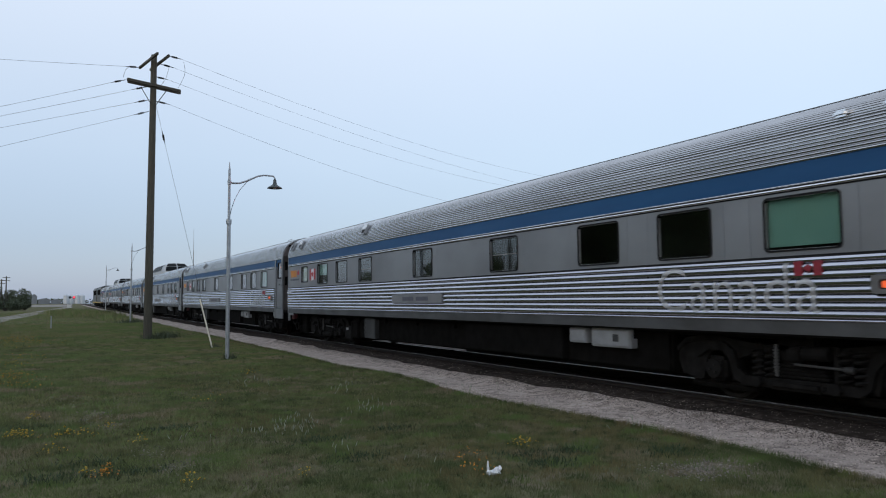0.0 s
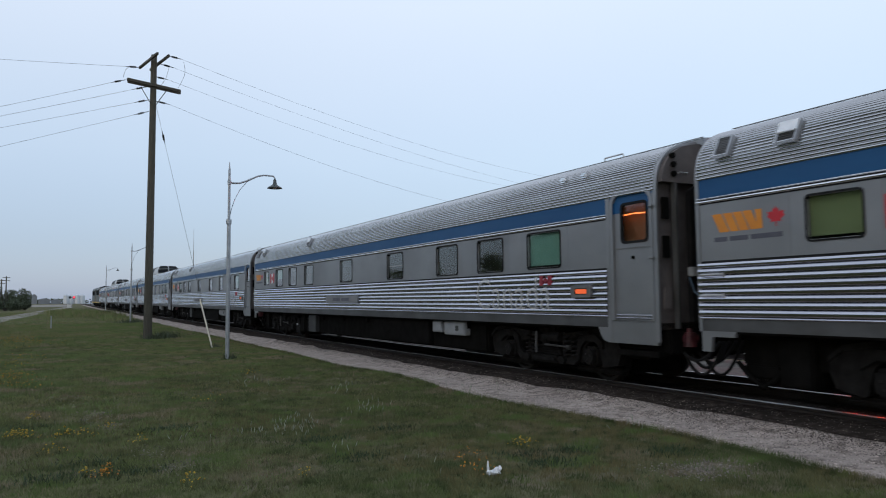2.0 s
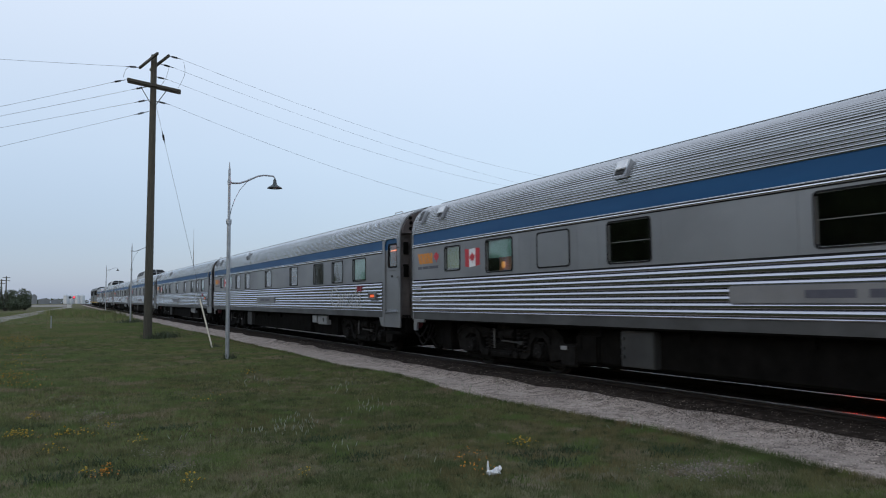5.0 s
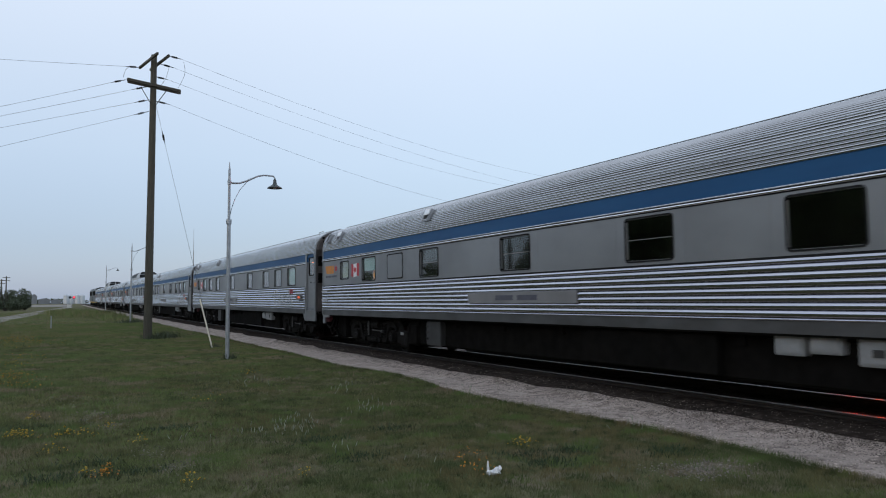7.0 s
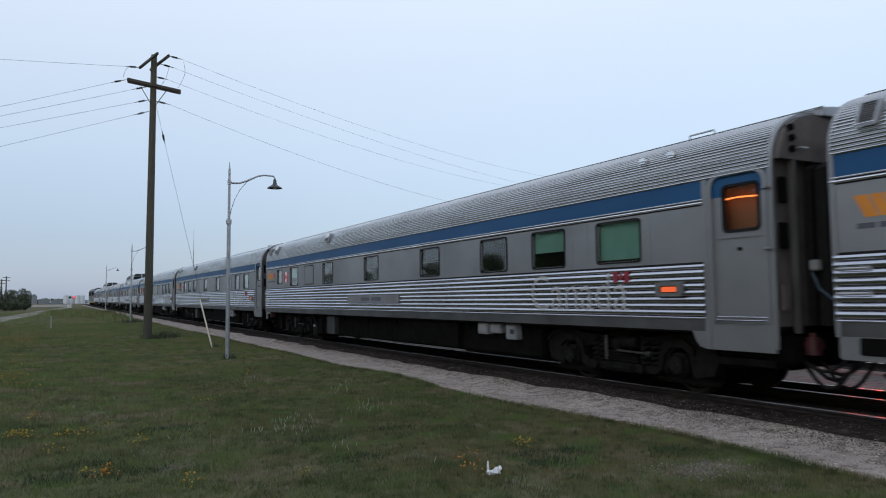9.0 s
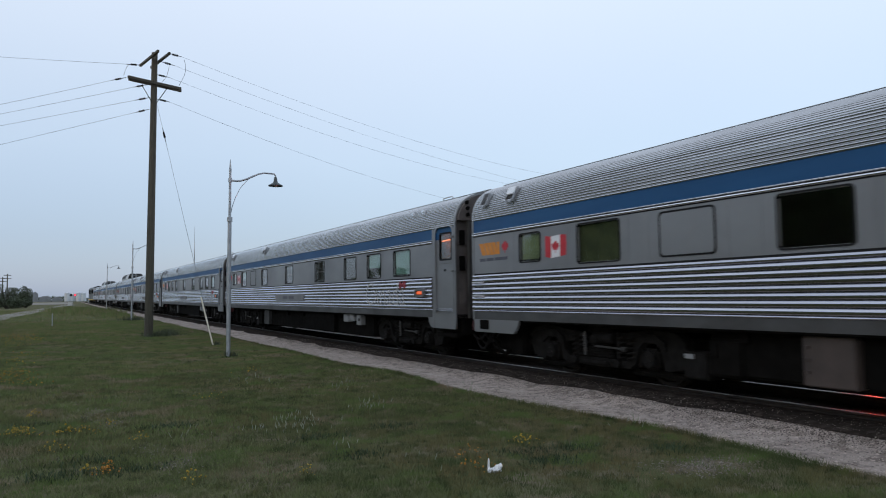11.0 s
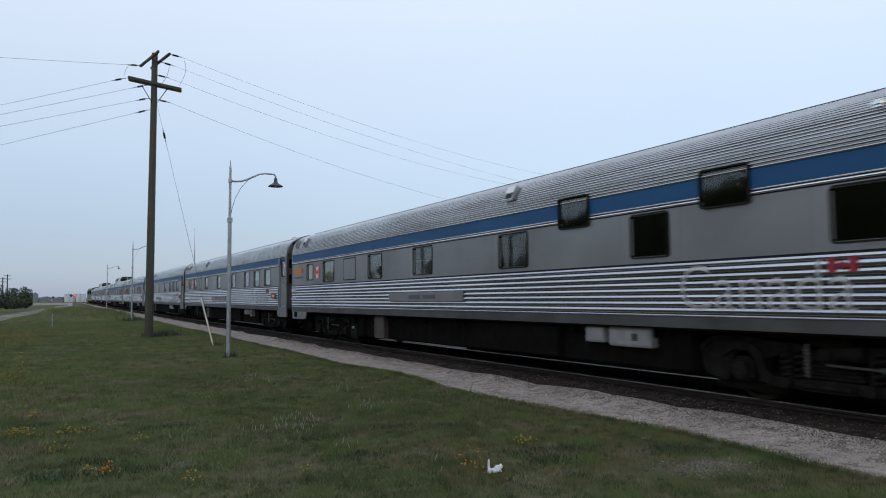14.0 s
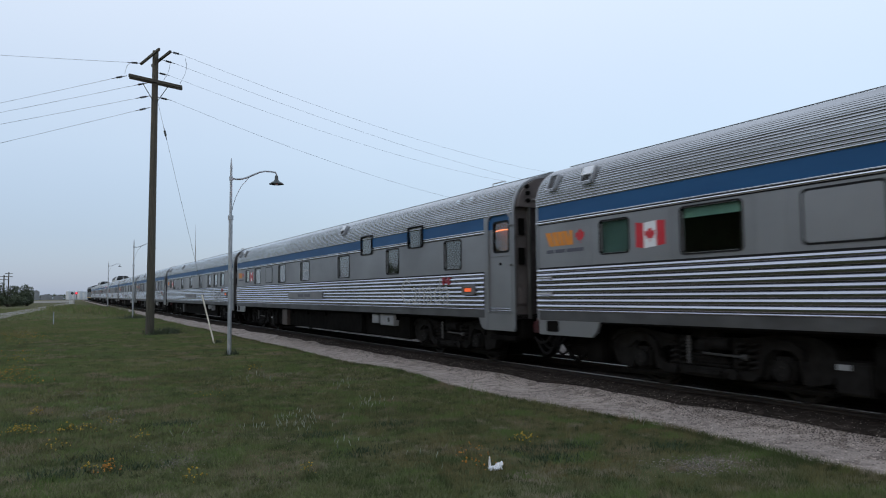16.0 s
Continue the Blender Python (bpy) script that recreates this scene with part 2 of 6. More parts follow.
def slab(bm, x0, x1, outline):
    """A plate with the outline of (y, z), from x0 to x1."""
    a = [bm.verts.new((x0, y, z)) for y, z in outline]
    b = [bm.verts.new((x1, y, z)) for y, z in outline]
    n = len(outline)
    bm.faces.new(a)
    bm.faces.new(b[::-1])
    for k in range(n):
        bm.faces.new((a[k], b[k], b[(k + 1) % n], a[(k + 1) % n]))
    return bm


B = bmesh.new

# ---- the lie of the land ----
ZG = -0.25


def rise(y):
    return 0.0025 * (math.sqrt((y - 20) ** 2 + 64) + (y - 20))


def track_x(y):
    return 9.699 + 2e-5 * max(0.0, y - 30) ** 2


def ground_z(x, y):
    return ZG + rise(y)


SIDE = 1.525


# ---- the train ----
def scallops(points, depth, steps=5, sharp=0.6):
    """Ribs along a run of profile points: between each two neighbours an outward bulge."""
    out = []
    for (x0, z0), (x1, z1) in zip(points, points[1:]):
        dx, dz = x1 - x0, z1 - z0
        length = math.hypot(dx, dz)
        nx, nz = -dz / length, dx / length
        for k in range(steps):
            f = k / steps
            b = depth * math.sin(math.pi * f) ** sharp
            out.append((x0 + dx * f + nx * b, z0 + dz * f + nz * b))
    out.append(points[-1])
    return out


def roof_curve(half, z0, high, n):
    """A broad-shouldered arch from side to side, n points."""
    pts = []
    for k in range(n + 1):
        a = math.pi * (1 - k / n)
        c, q = math.cos(a), abs(math.sin(a))
        pts.append((half * math.copysign(abs(c) ** 0.55, c), z0 + high * q ** 0.87))
    return pts


def roof_profile(half=SIDE, z0=3.19, high=0.83, ribs=84):
    """The arch with its points at even steps along the curve."""
    pts = np.array(roof_curve(half, z0, high, 1200))
    run = np.concatenate([[0], np.cumsum(np.hypot(*np.diff(pts, axis=0).T))])
    at = np.linspace(0, run[-1], ribs + 1)
    return [(float(x), float(z)) for x, z in zip(np.interp(at, run, pts[:, 0]), np.interp(at, run, pts[:, 1]))]


def add_window(car, y0, y1, z0, z1, cover):
    """A rubber-framed window in the side; cover: '', 'blind', 'half', 'olive' or 'blank'."""
    r = 0.07
    if cover == "blank":
        p = part("window_cover", slab(B(), -SIDE - 0.008, -SIDE + 0.03, rounded(y0 + 0.03, y1 - 0.03, z0 + 0.03, z1 - 0.03, r)), STEEL_FLAT, car, "plated-over steel window blank")
        part("frame", ring_frame(B(), -SIDE - 0.010, -SIDE + 0.03, rounded(y0, y1, z0, z1, r), rounded(y0 + 0.028, y1 - 0.028, z0 + 0.028, z1 - 0.028, r - 0.01)), BLACK_TRIM, p)
        return
    w = part("window", ring_frame(B(), -SIDE - 0.012, -SIDE + 0.06, rounded(y0 - 0.01, y1 + 0.01, z0 - 0.01, z1 + 0.01, r), rounded(y0 + 0.014, y1 - 0.014, z0 + 0.014, z1 - 0.014, r - 0.008)), BLACK_TRIM, car, "dark tinted train window in a black rubber frame")
    if z1 > 3.0:
        w.location.x = -0.032
    g = part("pane", slab(B(), -SIDE + 0.028, -SIDE + 0.040, rounded(y0 + 0.012, y1 - 0.012, z0 + 0.012, z1 - 0.012, r)), GLASS, w)
    g.visible_shadow = False
    if cover in ("blind", "olive"):
        part("blind", slab(B(), -SIDE + 0.075, -SIDE + 0.08, rounded(y0 + 0.01, y1 - 0.01, z0 + 0.06, z1, 0.01, 1)), BLIND if cover == "blind" else BLIND_OLIVE, w, "pale green roller blind drawn down" if cover == "blind" else "olive curtain drawn shut")
    elif cover in ("teal", "dusk"):
        part("blind", slab(B(), -SIDE + 0.075, -SIDE + 0.08, rounded(y0 + 0.01, y1 - 0.01, z0 + 0.02, z1, 0.01, 1)), BLIND_TEAL if cover == "teal" else BLIND_DUSK, w, "dark teal blind drawn down" if cover == "teal" else "dim olive curtain drawn shut")
    elif cover == "top":
        part("blind", slab(B(), -SIDE + 0.075, -SIDE + 0.08, rounded(y0 + 0.01, y1 - 0.01, z1 - 0.16, z1, 0.01, 1)), BLIND, w, "pale green roller blind nearly rolled up")
    elif cover in ("half", "half lit"):
        part("blind", slab(B(), -SIDE + 0.075, -SIDE + 0.08, rounded(y0 + 0.01, y1 - 0.01, z0 + 0.3, z1, 0.01, 1)), BLIND, w, "pale green roller blind half drawn")
        if cover == "half lit":
            part("cabin_lamp", box(B(), -SIDE + 0.30, -SIDE + 0.36, y1 - 0.24, y1 - 0.14, z0 + 0.10, z0 + 0.24, 0.02), CABIN_GLOW, w, "dim warm cabin lamp")
            # panel added behind the window to spread the lamp's warm tint
            part("seat_back", box(B(), -SIDE + 0.40, -SIDE + 0.46, y0 - 0.1, y1 + 0.1, z0 - 0.3, z0 + 0.5, 0.02), VEST_WALL, w, "added orange-brown panel, tinted for the lamp's glow")
    elif cover == "bar":
        part("glazing_bar", box(B(), -SIDE + 0.01, -SIDE + 0.026, y0 + 0.04, y1 - 0.04, (z0 + z1) / 2 - 0.006, (z0 + z1) / 2 + 0.006), STEEL_DULL, w)


def add_truck(car, y):
    """A four-wheel truck: cast side frames arched over the axle boxes, drooping equalizers, coil springs, swing links and brake gear."""
    def arch(c, z0, r, n=8):
        return [(c + r * math.cos(math.pi * k / n), z0 + r * math.sin(math.pi * k / n)) for k in range(n + 1)]

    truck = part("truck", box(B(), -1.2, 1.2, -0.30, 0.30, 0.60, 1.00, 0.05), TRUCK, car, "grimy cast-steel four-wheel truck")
    truck.location = (0, y, 0.04)
    for side in (-1, 1):
        x = side * 1.08
        lower = [(1.95, 0.34), (1.62, 0.27), (1.56, 0.30)] + arch(1.295, 0.50, 0.215) + [(1.03, 0.30), (0.97, 0.32), (0.93, 0.62), (0.70, 0.70), (0.30, 0.66)]
        lower = lower + [(-a, z) for a, z in lower[::-1]]
        upper = [(-2.03, 0.52), (-2.03, 0.74), (-1.85, 0.88), (-1.45, 0.95), (-1.05, 0.90), (-0.6, 0.84), (0.6, 0.84), (1.05, 0.90), (1.45, 0.95), (1.85, 0.88), (2.03, 0.74), (2.03, 0.52)]
        part("side_frame", slab(B(), x - 0.085, x + 0.085, lower + upper), TRUCK, truck)
        part("frame_flange", slab(B(), x + side * 0.05, x + side * 0.12, upper[1:-1] + [(a, z - 0.07) for a, z in upper[1:-1][::-1]]), TRUCK, truck)
    for yy in (-1.9, 1.9):
        part("end_beam", box(B(), -1.1, 1.1, yy - 0.09, yy + 0.09, 0.48, 0.80, 0.04), TRUCK, truck)
    for yy in (-1.295, 1.295):
        for x in (-1.10, 1.10):
            bm = box(B(), x - 0.13, x + 0.13, yy - 0.17, yy + 0.17, 0.29, 0.63, 0.05)
            rod(bm, (x - 0.17, yy, 0.457), (x + 0.17, yy, 0.457), 0.135, n=16)
            part("journal_box", bm, TRUCK, truck)
    for x in (-1.19, 1.19):
        mid = [(-1.62, 0.60), (-1.42, 0.72), (-1.16, 0.72), (-1.04, 0.60), (-0.97, 0.36), (-0.84, 0.27), (0.84, 0.27), (0.97, 0.36), (1.04, 0.60), (1.16, 0.72), (1.42, 0.72), (1.62, 0.60)]
        part("equalizer", slab(B(), x - 0.035, x + 0.035, mid + [(a * (0.93 if abs(a) < 1.1 else 1.0), z + 0.13) for a, z in mid[::-1]]), TRUCK, truck, "drooping equalizer bar")
    for yy in (-0.86, -0.66, 0.38, 0.58):
        for x in (-1.19, 1.19):
            bm = tube(B(), [(x + 0.08 * math.cos(a * 0.9), yy + 0.08 * math.sin(a * 0.9), 0.40 + 0.0118 * a) for a in range(34)], 0.021, 5)
            part("coil_spring", bm, TRUCK, truck)
    for side in (-1, 1):
        bm = B()
        for k in range(4):
            box(bm, side * 1.12 - 0.10, side * 1.12 + 0.10, -0.46 + 0.03 * k, 0.46 - 0.03 * k, 0.42 + 0.045 * k, 0.458 + 0.045 * k, 0.015)
        box(bm, side * 1.16 - 0.14, side * 1.16 + 0.14, -0.40, 0.40, 0.26, 0.41, 0.05)
        part("leaf_spring", bm, TRUCK, truck)
        for yy in (-0.56, 0.56):
            part("swing_link", rod(rod(B(), (side * 1.2, yy, 0.32), (side * 1.2, yy, 0.86), 0.045), (side * 1.2 - 0.1, yy, 0.34), (side * 1.2 + 0.1, yy, 0.34), 0.075, n=12), TRUCK, truck)
    bm = B()
    rod(bm, (-1.27, -0.02, 0.61), (-1.27, -0.78, 0.59), 0.018)
    rod(bm, (-1.27, -0.70, 0.59), (-1.27, -0.81, 0.59), 0.042)
    part("traction_rod", bm, WORN, truck, "rubbed steel traction rod")
    bm = rod(B(), (-1.29, 0.23, 0.44), (-1.29, 0.23, 0.86), 0.022)
    for k in range(7):
        rod(bm, (-1.29, 0.23, 0.50 + 0.045 * k), (-1.29, 0.23, 0.525 + 0.045 * k), 0.034)
    part("shock_absorber", bm, POST_GREY, truck, "upright shock absorber with grey steel rings")
    part("brake_box", box(B(), -1.30, -1.06, -0.14, 0.10, 0.62, 0.84, 0.04), TRUCK, truck)
    part("brake_cylinder", rod(B(), (-1.24, -0.50, 0.76), (-1.24, -0.14, 0.76), 0.09, n=14), TRUCK, truck)
    # solid near-black block added to fill the dark between the wheels
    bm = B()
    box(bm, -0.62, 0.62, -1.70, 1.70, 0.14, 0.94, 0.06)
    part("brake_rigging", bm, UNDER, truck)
    for yy in (-1.295, 1.295):
        for s in (-1, 1):
            part("brake_shoe", box(B(), -0.90, -0.70, yy + s * 0.47 - 0.05, yy + s * 0.47 + 0.05, 0.24, 0.62, 0.03), TRUCK, truck)
        part("brake_beam", box(B(), -1.06, -0.88, yy - 0.62, yy + 0.62, 0.16, 0.26, 0.04), TRUCK, truck)
    wheels = []
    for yy in (-1.295, 1.295):
        bm = B()
        for x, s in ((-0.755, -1), (0.755, 1)):
            prof = [(x - s * 0.07, 0.485), (x - s * 0.035, 0.485), (x - s * 0.03, 0.457), (x + s * 0.065, 0.452), (x + s * 0.065, 0.39), (x + s * 0.02, 0.37), (x + s * 0.01, 0.16), (x + s * 0.07, 0.14), (x + s * 0.07, 0.0)]
            n = 28
            rings = [[bm.verts.new((px, r * math.cos(2 * math.pi * k / n), r * math.sin(2 * math.pi * k / n))) for k in range(n)] for px, r in prof[:-1]]
            for a, b in zip(rings, rings[1:]):
                for k in range(n):
                    bm.faces.new((a[k], a[(k + 1) % n], b[(k + 1) % n], b[k]))
            bm.faces.new(rings[0])
            bm.faces.new(rings[-1])
        rod(bm, (-1.1, 0, 0), (1.1, 0, 0), 0.075, n=12)
        for x in (-1.255, 1.255):
            for k in range(3):
                a = radians(120 * k)
                rod(bm, (x - 0.03, 0.06 * math.cos(a), 0.06 * math.sin(a)), (x + 0.03, 0.06 * math.cos(a), 0.06 * math.sin(a)), 0.018, n=6)
        w = part("wheelset", bm, WHEEL, truck, "pair of worn steel wheels on an axle")
        w.location = (0, yy, 0.457)
        wheels.append(w)
    return wheels


MANOR = [(-2.44, -1.71, 2.20, 2.77), (-4.58, -3.56, 2.10, 2.79), (-6.43, -5.42, 2.10, 2.79), (-8.43, -7.43, 2.09, 2.79), (-12.24, -11.18, 2.10, 2.79),
         (-15.94, -14.91, 2.09, 2.79), (-18.88, -17.84, 2.09, 2.79), (-20.78, -19.76, 2.09, 2.79), (-22.70, -21.65, 2.10, 2.79)]
CHATEAU = [(-2.52, -1.81, 2.20, 2.77), (-4.72, -3.62, 2.10, 2.80), (-6.68, -5.60, 2.10, 2.80), (-8.69, -7.66, 2.09, 2.80), (-11.78, -10.70, 2.11, 2.81),
           (-15.84, -14.79, 2.11, 2.81), (-17.71, -16.87, 2.75, 3.30), (-19.54, -18.71, 2.12, 2.81), (-21.01, -20.17, 2.76, 3.30), (-22.94, -22.12, 2.13, 2.81)]
END, VEST = -25.09, -23.97


def maple_leaf(cy, cz, size):
    """A leaf's outline: one half, then its mirror."""
    half = [(0, 1.0), (0.16, 0.70), (0.36, 0.80), (0.30, 0.35), (0.55, 0.58), (0.62, 0.42), (0.95, 0.48), (0.83, 0.18), (1.0, 0.02), (0.52, -0.35), (0.60, -0.58), (0.06, -0.50), (0.06, -1.0)]
    pts = half + [(-y, z) for y, z in half[::-1] if y]
    return [(cy + y * size, cz + z * size) for y, z in pts]


def passenger_car(windows, covers, name_plate, boxes, label, front_skirt):
    car = tagged(new("passenger_car"), label, "train car", "cars of the passenger train")
    # roof with rounded ribs; its lowest part yields to the upper windows
    prof = scallops(roof_profile(), 0.021, 6, 0.7)
    part("roof", extrude_y(B(), prof, -0.02, END + 0.02), STEEL_ROOF, car, "ribbed stainless steel roof streaked with grime")
    bm = B()
    extrude_y(bm, [(-0.62, 3.96), (-0.62, 4.068), (-0.30, 4.105), (0.30, 4.105), (0.62, 4.068), (0.62, 3.96)], 0.06, END - 0.18, True, True)
    cap = part("roof_cap", bm, CAP_GREY, car, "raised dull grey cap along the roof's ridge")
    for sx in (-1, 1):
        part("cap_lip", box(B(), sx * 0.634 - 0.012, sx * 0.634 + 0.012, END - 0.18, 0.06, 4.070, 4.080), STEEL_DULL, cap)
    low = [w for w in windows if w[3] < 3.0]
    high = [w for w in windows if w[3] > 3.0]
    cut = [(a + 0.02, b - 0.02, c + 0.02, d - 0.02) for a, b, c, d in windows]
    seams = [0.0]
    for w in sorted(low, key=lambda w: -w[1]):
        for s in (w[1] + 0.22, w[0] - 0.22):
            if seams[-1] - s > 0.35:
                seams.append(s)
    seams.append(VEST)
    for s0, s1 in zip(seams, seams[1:]):
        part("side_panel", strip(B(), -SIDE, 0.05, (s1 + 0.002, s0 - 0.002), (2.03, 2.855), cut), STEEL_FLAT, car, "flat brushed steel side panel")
    part("letter_board", strip(B(), -SIDE - 0.002, 0.05, (VEST, -0.0), (2.935, 3.235), cut), BLUE, car, "blue painted stripe under the roof")
    runs, last = [], 0.0
    for w in sorted(high, key=lambda w: -w[1]):
        runs.append((w[1], last))
        last = w[0]
    runs.append((VEST, last))
    bm = B()
    for a, b in runs:
        extrude_y(bm, scallops([(-SIDE - 0.004, 2.912), (-SIDE - 0.004, 2.936)], 0.014, 8), b, a)
        extrude_y(bm, scallops([(-SIDE - 0.004, 2.853), (-SIDE - 0.004, 2.899)], 0.020, 8), b, a)
    part("belt_moulding", bm, STEEL_TRIM, car, "bright steel moulding")
    bm = B()
    for a, b in runs:
        box(bm, -SIDE - 0.003, -SIDE + 0.03, a, b, 2.838, 2.930)
    part("belt_groove", bm, BLACK_TRIM, car)
    zs = [1.2525 + 0.0965 * k for k in range(8)]
    part("fluted_panel", extrude_y(B(), scallops([(-SIDE - 0.002, z) for z in zs], 0.034, 14, 0.5), -0.01, VEST), STEEL_FLUTE, car, "fluted stainless steel side panel")
    part("top_moulding", extrude_y(B(), scallops([(-SIDE - 0.004, 1.932), (-SIDE - 0.004, 2.008)], 0.026, 8), -0.01, VEST), STEEL_FLUTE, car)
    part("moulding_groove", box(B(), -SIDE - 0.003, -SIDE + 0.03, VEST, -0.01, 2.006, 2.034), BLACK_TRIM, car)
    part("sill_moulding", extrude_y(B(), scallops([(-SIDE - 0.006, 1.216), (-SIDE - 0.006, 1.250)], 0.018, 6), -0.01, VEST), STEEL_FLUTE, car)
    part("side_sill", strip(B(), -SIDE - 0.004, 0.06, (VEST, -0.0), (1.05, 1.222), []), SILL, car)
    # closed shell behind the seen side
    bm = B()
    box(bm, SIDE - 0.05, SIDE, END, 0, 1.04, 3.2)
    part("rear_side", bm, STEEL_DULL, car)
    bm = B()
    box(bm, -SIDE + 0.02, SIDE - 0.06, END + 0.02, -0.02, 1.02, 1.14)
    part("floor_pan", bm, UNDER, car)
    # wall coloured near-black to give the dim inside behind the panes
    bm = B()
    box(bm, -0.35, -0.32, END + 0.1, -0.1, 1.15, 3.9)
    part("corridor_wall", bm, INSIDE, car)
    for y, nm in ((-0.06, "end_wall"), (END + 0.02, "end_wall")):
        outline = [(x * 0.995, z) for x, z in roof_profile(ribs=40)] + [(SIDE * 0.99, 1.04), (-SIDE * 0.99, 1.04)]
        bm = B()
        extrude_y(bm, outline, y, y + 0.04, True, True)
        part(nm, bm, END_BROWN, car)
    bm = B()
    rim = roof_profile(SIDE + 0.014, 3.19, 0.845, 40)
    inner = roof_profile(SIDE - 0.02, 3.19, 0.805, 40)
    ring = [(-SIDE - 0.012, 0.85)] + rim + [(SIDE + 0.012, 0.85), (SIDE - 0.02, 0.85)] + inner[::-1] + [(-SIDE + 0.02, 0.85)]
    extrude_y(bm, ring, END - 0.03, END + 0.05, True, True)
    part("end_rim", bm, STEEL_FLAT, car, "steel rim round the car's end")
    bm = B()
    ring = [(-SIDE - 0.016, 1.04)] + rim + [(SIDE + 0.016, 1.04), (SIDE - 0.02, 1.04)] + inner[::-1] + [(-SIDE + 0.02, 1.04)]
    extrude_y(bm, ring, -0.05, 0.012, True, True)
    part("front_rim", bm, STEEL_FLAT, car, "steel rim round the car's front")
    # diaphragm and coupler between the cars
    bm = B()
    for k in range(5):
        yy = END - 0.05 - 0.11 * k
        w = 0.86 if k % 2 else 0.93
        ringp = [(-w, 1.15), (-w, 3.20), (-w + 0.12, 3.28), (w - 0.12, 3.28), (w, 3.20), (w, 1.15)]
        extrude_y(bm, ringp, yy, yy - 0.09, True, True)
    part("diaphragm", bm, BLACK_TRIM, car, "black rubber gangway bellows")
    arch = [(x, z) for x, z in roof_profile(SIDE - 0.03, 3.19, 0.80, 40) if z > 3.32]
    bm = B()
    extrude_y(bm, [(arch[0][0], 3.32)] + arch + [(arch[-1][0], 3.32)], END - 0.11, END - 0.02, True, True)
    header = part("end_header", bm, END_BROWN, car, "rusty brown header box over the gangway")
    for x, z in ((-1.25, 3.45), (-1.25, 3.60), (-1.27, 3.735)):
        part("socket", rod(B(), (x, END - 0.16, z), (x, END - 0.10, z), 0.045, n=12), UNDER, header)
    part("end_handle", tube(B(), [(-1.14, END - 0.10, 3.47), (-1.13, END - 0.16, 3.475), (-0.98, END - 0.16, 3.475), (-0.97, END - 0.10, 3.47)], 0.012, 6), GRIP, header)
    for sx in (-1, 1):
        part("gangway_post", box(B(), sx * 1.19 - 0.03, sx * 1.19 + 0.03, END - 0.12, END - 0.02, 1.05, 3.33, 0.01), POST_GREY, car, "grimy grey upright beside the gangway")
    for z in (1.35, 2.15, 2.75):
        part("end_panel", box(B(), -1.43, -1.28, END - 0.05, END - 0.015, z, z + 0.34, 0.008), UNDER if z > 2 else END_BROWN, car)
    part("cable_box", box(B(), -1.06, -0.97, END - 0.30, END - 0.16, 1.86, 2.00, 0.015), BOX_GREY, car, "pale grey cable junction box")
    part("end_cable", tube(B(), [(-1.05, END - 0.2, 1.84), (-1.06, END - 0.3, 1.62), (-1.05, END - 0.45, 1.50), (-1.04, END - 0.6, 1.45)], 0.016, 6), CABLE_BLUE, car, "blue jumper cable between the cars")
    bm = B()
    box(bm, -0.14, 0.14, END - 0.55, END + 0.3, 0.72, 0.98, 0.04)
    box(bm, -0.22, 0.22, END - 0.48, END - 0.18, 0.68, 1.02, 0.05)
    part("coupler", bm, TRUCK, car)
    part("buffer_beam", box(B(), -1.38, 1.38, END - 0.10, END + 0.3, 0.66, 1.02, 0.03), UNDER, car)
    bm = rod(B(), (-1.09, END - 0.20, 0.78), (-1.09, END - 0.20, 1.00), 0.10, 0.085, 14)
    rod(bm, (-1.16, END - 0.20, 0.90), (-0.98, END - 0.20, 0.90), 0.085, n=14)
    rod(bm, (-1.09, END - 0.20, 0.97), (-1.09, END - 0.20, 1.06), 0.045, n=12)
    part("brake_valve", bm, VALVE_RED, car, "red painted valve at the car's end")
    for k, (xx, sag) in enumerate(((-0.9, 0.42), (-0.75, 0.36), (0.6, 0.4), (-1.1, 0.30), (-1.0, 0.52), (-0.6, 0.55))):
        bm = B()
        tube(bm, [(xx, END + 0.12 - 0.9 * f, 0.88 - sag * math.sin(math.pi * f)) for f in [i / 10 for i in range(11)]], 0.025, 6)
        part("hose", bm, BLACK_TRIM, car, "black rubber connecting hose")
    # vestibule with its door
    bm = B()
    strip(bm, -SIDE, 0.05, (END + 0.02, VEST), (1.04, 2.915), [(-24.96, -24.13, 1.17, 2.915)])
    strip(bm, -SIDE, 0.05, (END + 0.02, VEST), (0.80, 1.04), [])
    part("vestibule_wall", bm, STEEL_FLAT, car, "plain grey steel vestibule side")
    bm = B()
    strip(bm, -SIDE - 0.002, 0.05, (END + 0.02, VEST), (2.915, 3.235), [(-24.96, -24.13, 2.915, 3.2)])
    part("vestibule_stripe", bm, BLUE, car)
    bm = B()
    outer = rounded(-25.03, -24.06, 0.5, 3.262, 0.19, 6)
    inner_top = rounded(-24.965, -24.125, 0.5, 3.205, 0.15, 6)[:14] + [(-24.965, 1.17), (-24.125, 1.17)]
    ring_frame(bm, -SIDE - 0.018, -SIDE + 0.04, outer[:14] + [(-25.03, 1.17), (-24.06, 1.17)], inner_top)
    box(bm, -SIDE - 0.012, -SIDE + 0.01, -24.05, -23.95, 0.80, 3.22, 0.006)
    part("door_frame", bm, STEEL_FLAT, car)
    door = part("vestibule_door", strip(B(), -SIDE + 0.025, 0.04, (-24.96, -24.13), (1.17, 2.92), [(-24.88, -24.30, 2.43, 3.06)]), STEEL_FLAT, car, "grey steel vestibule door with a blue top")
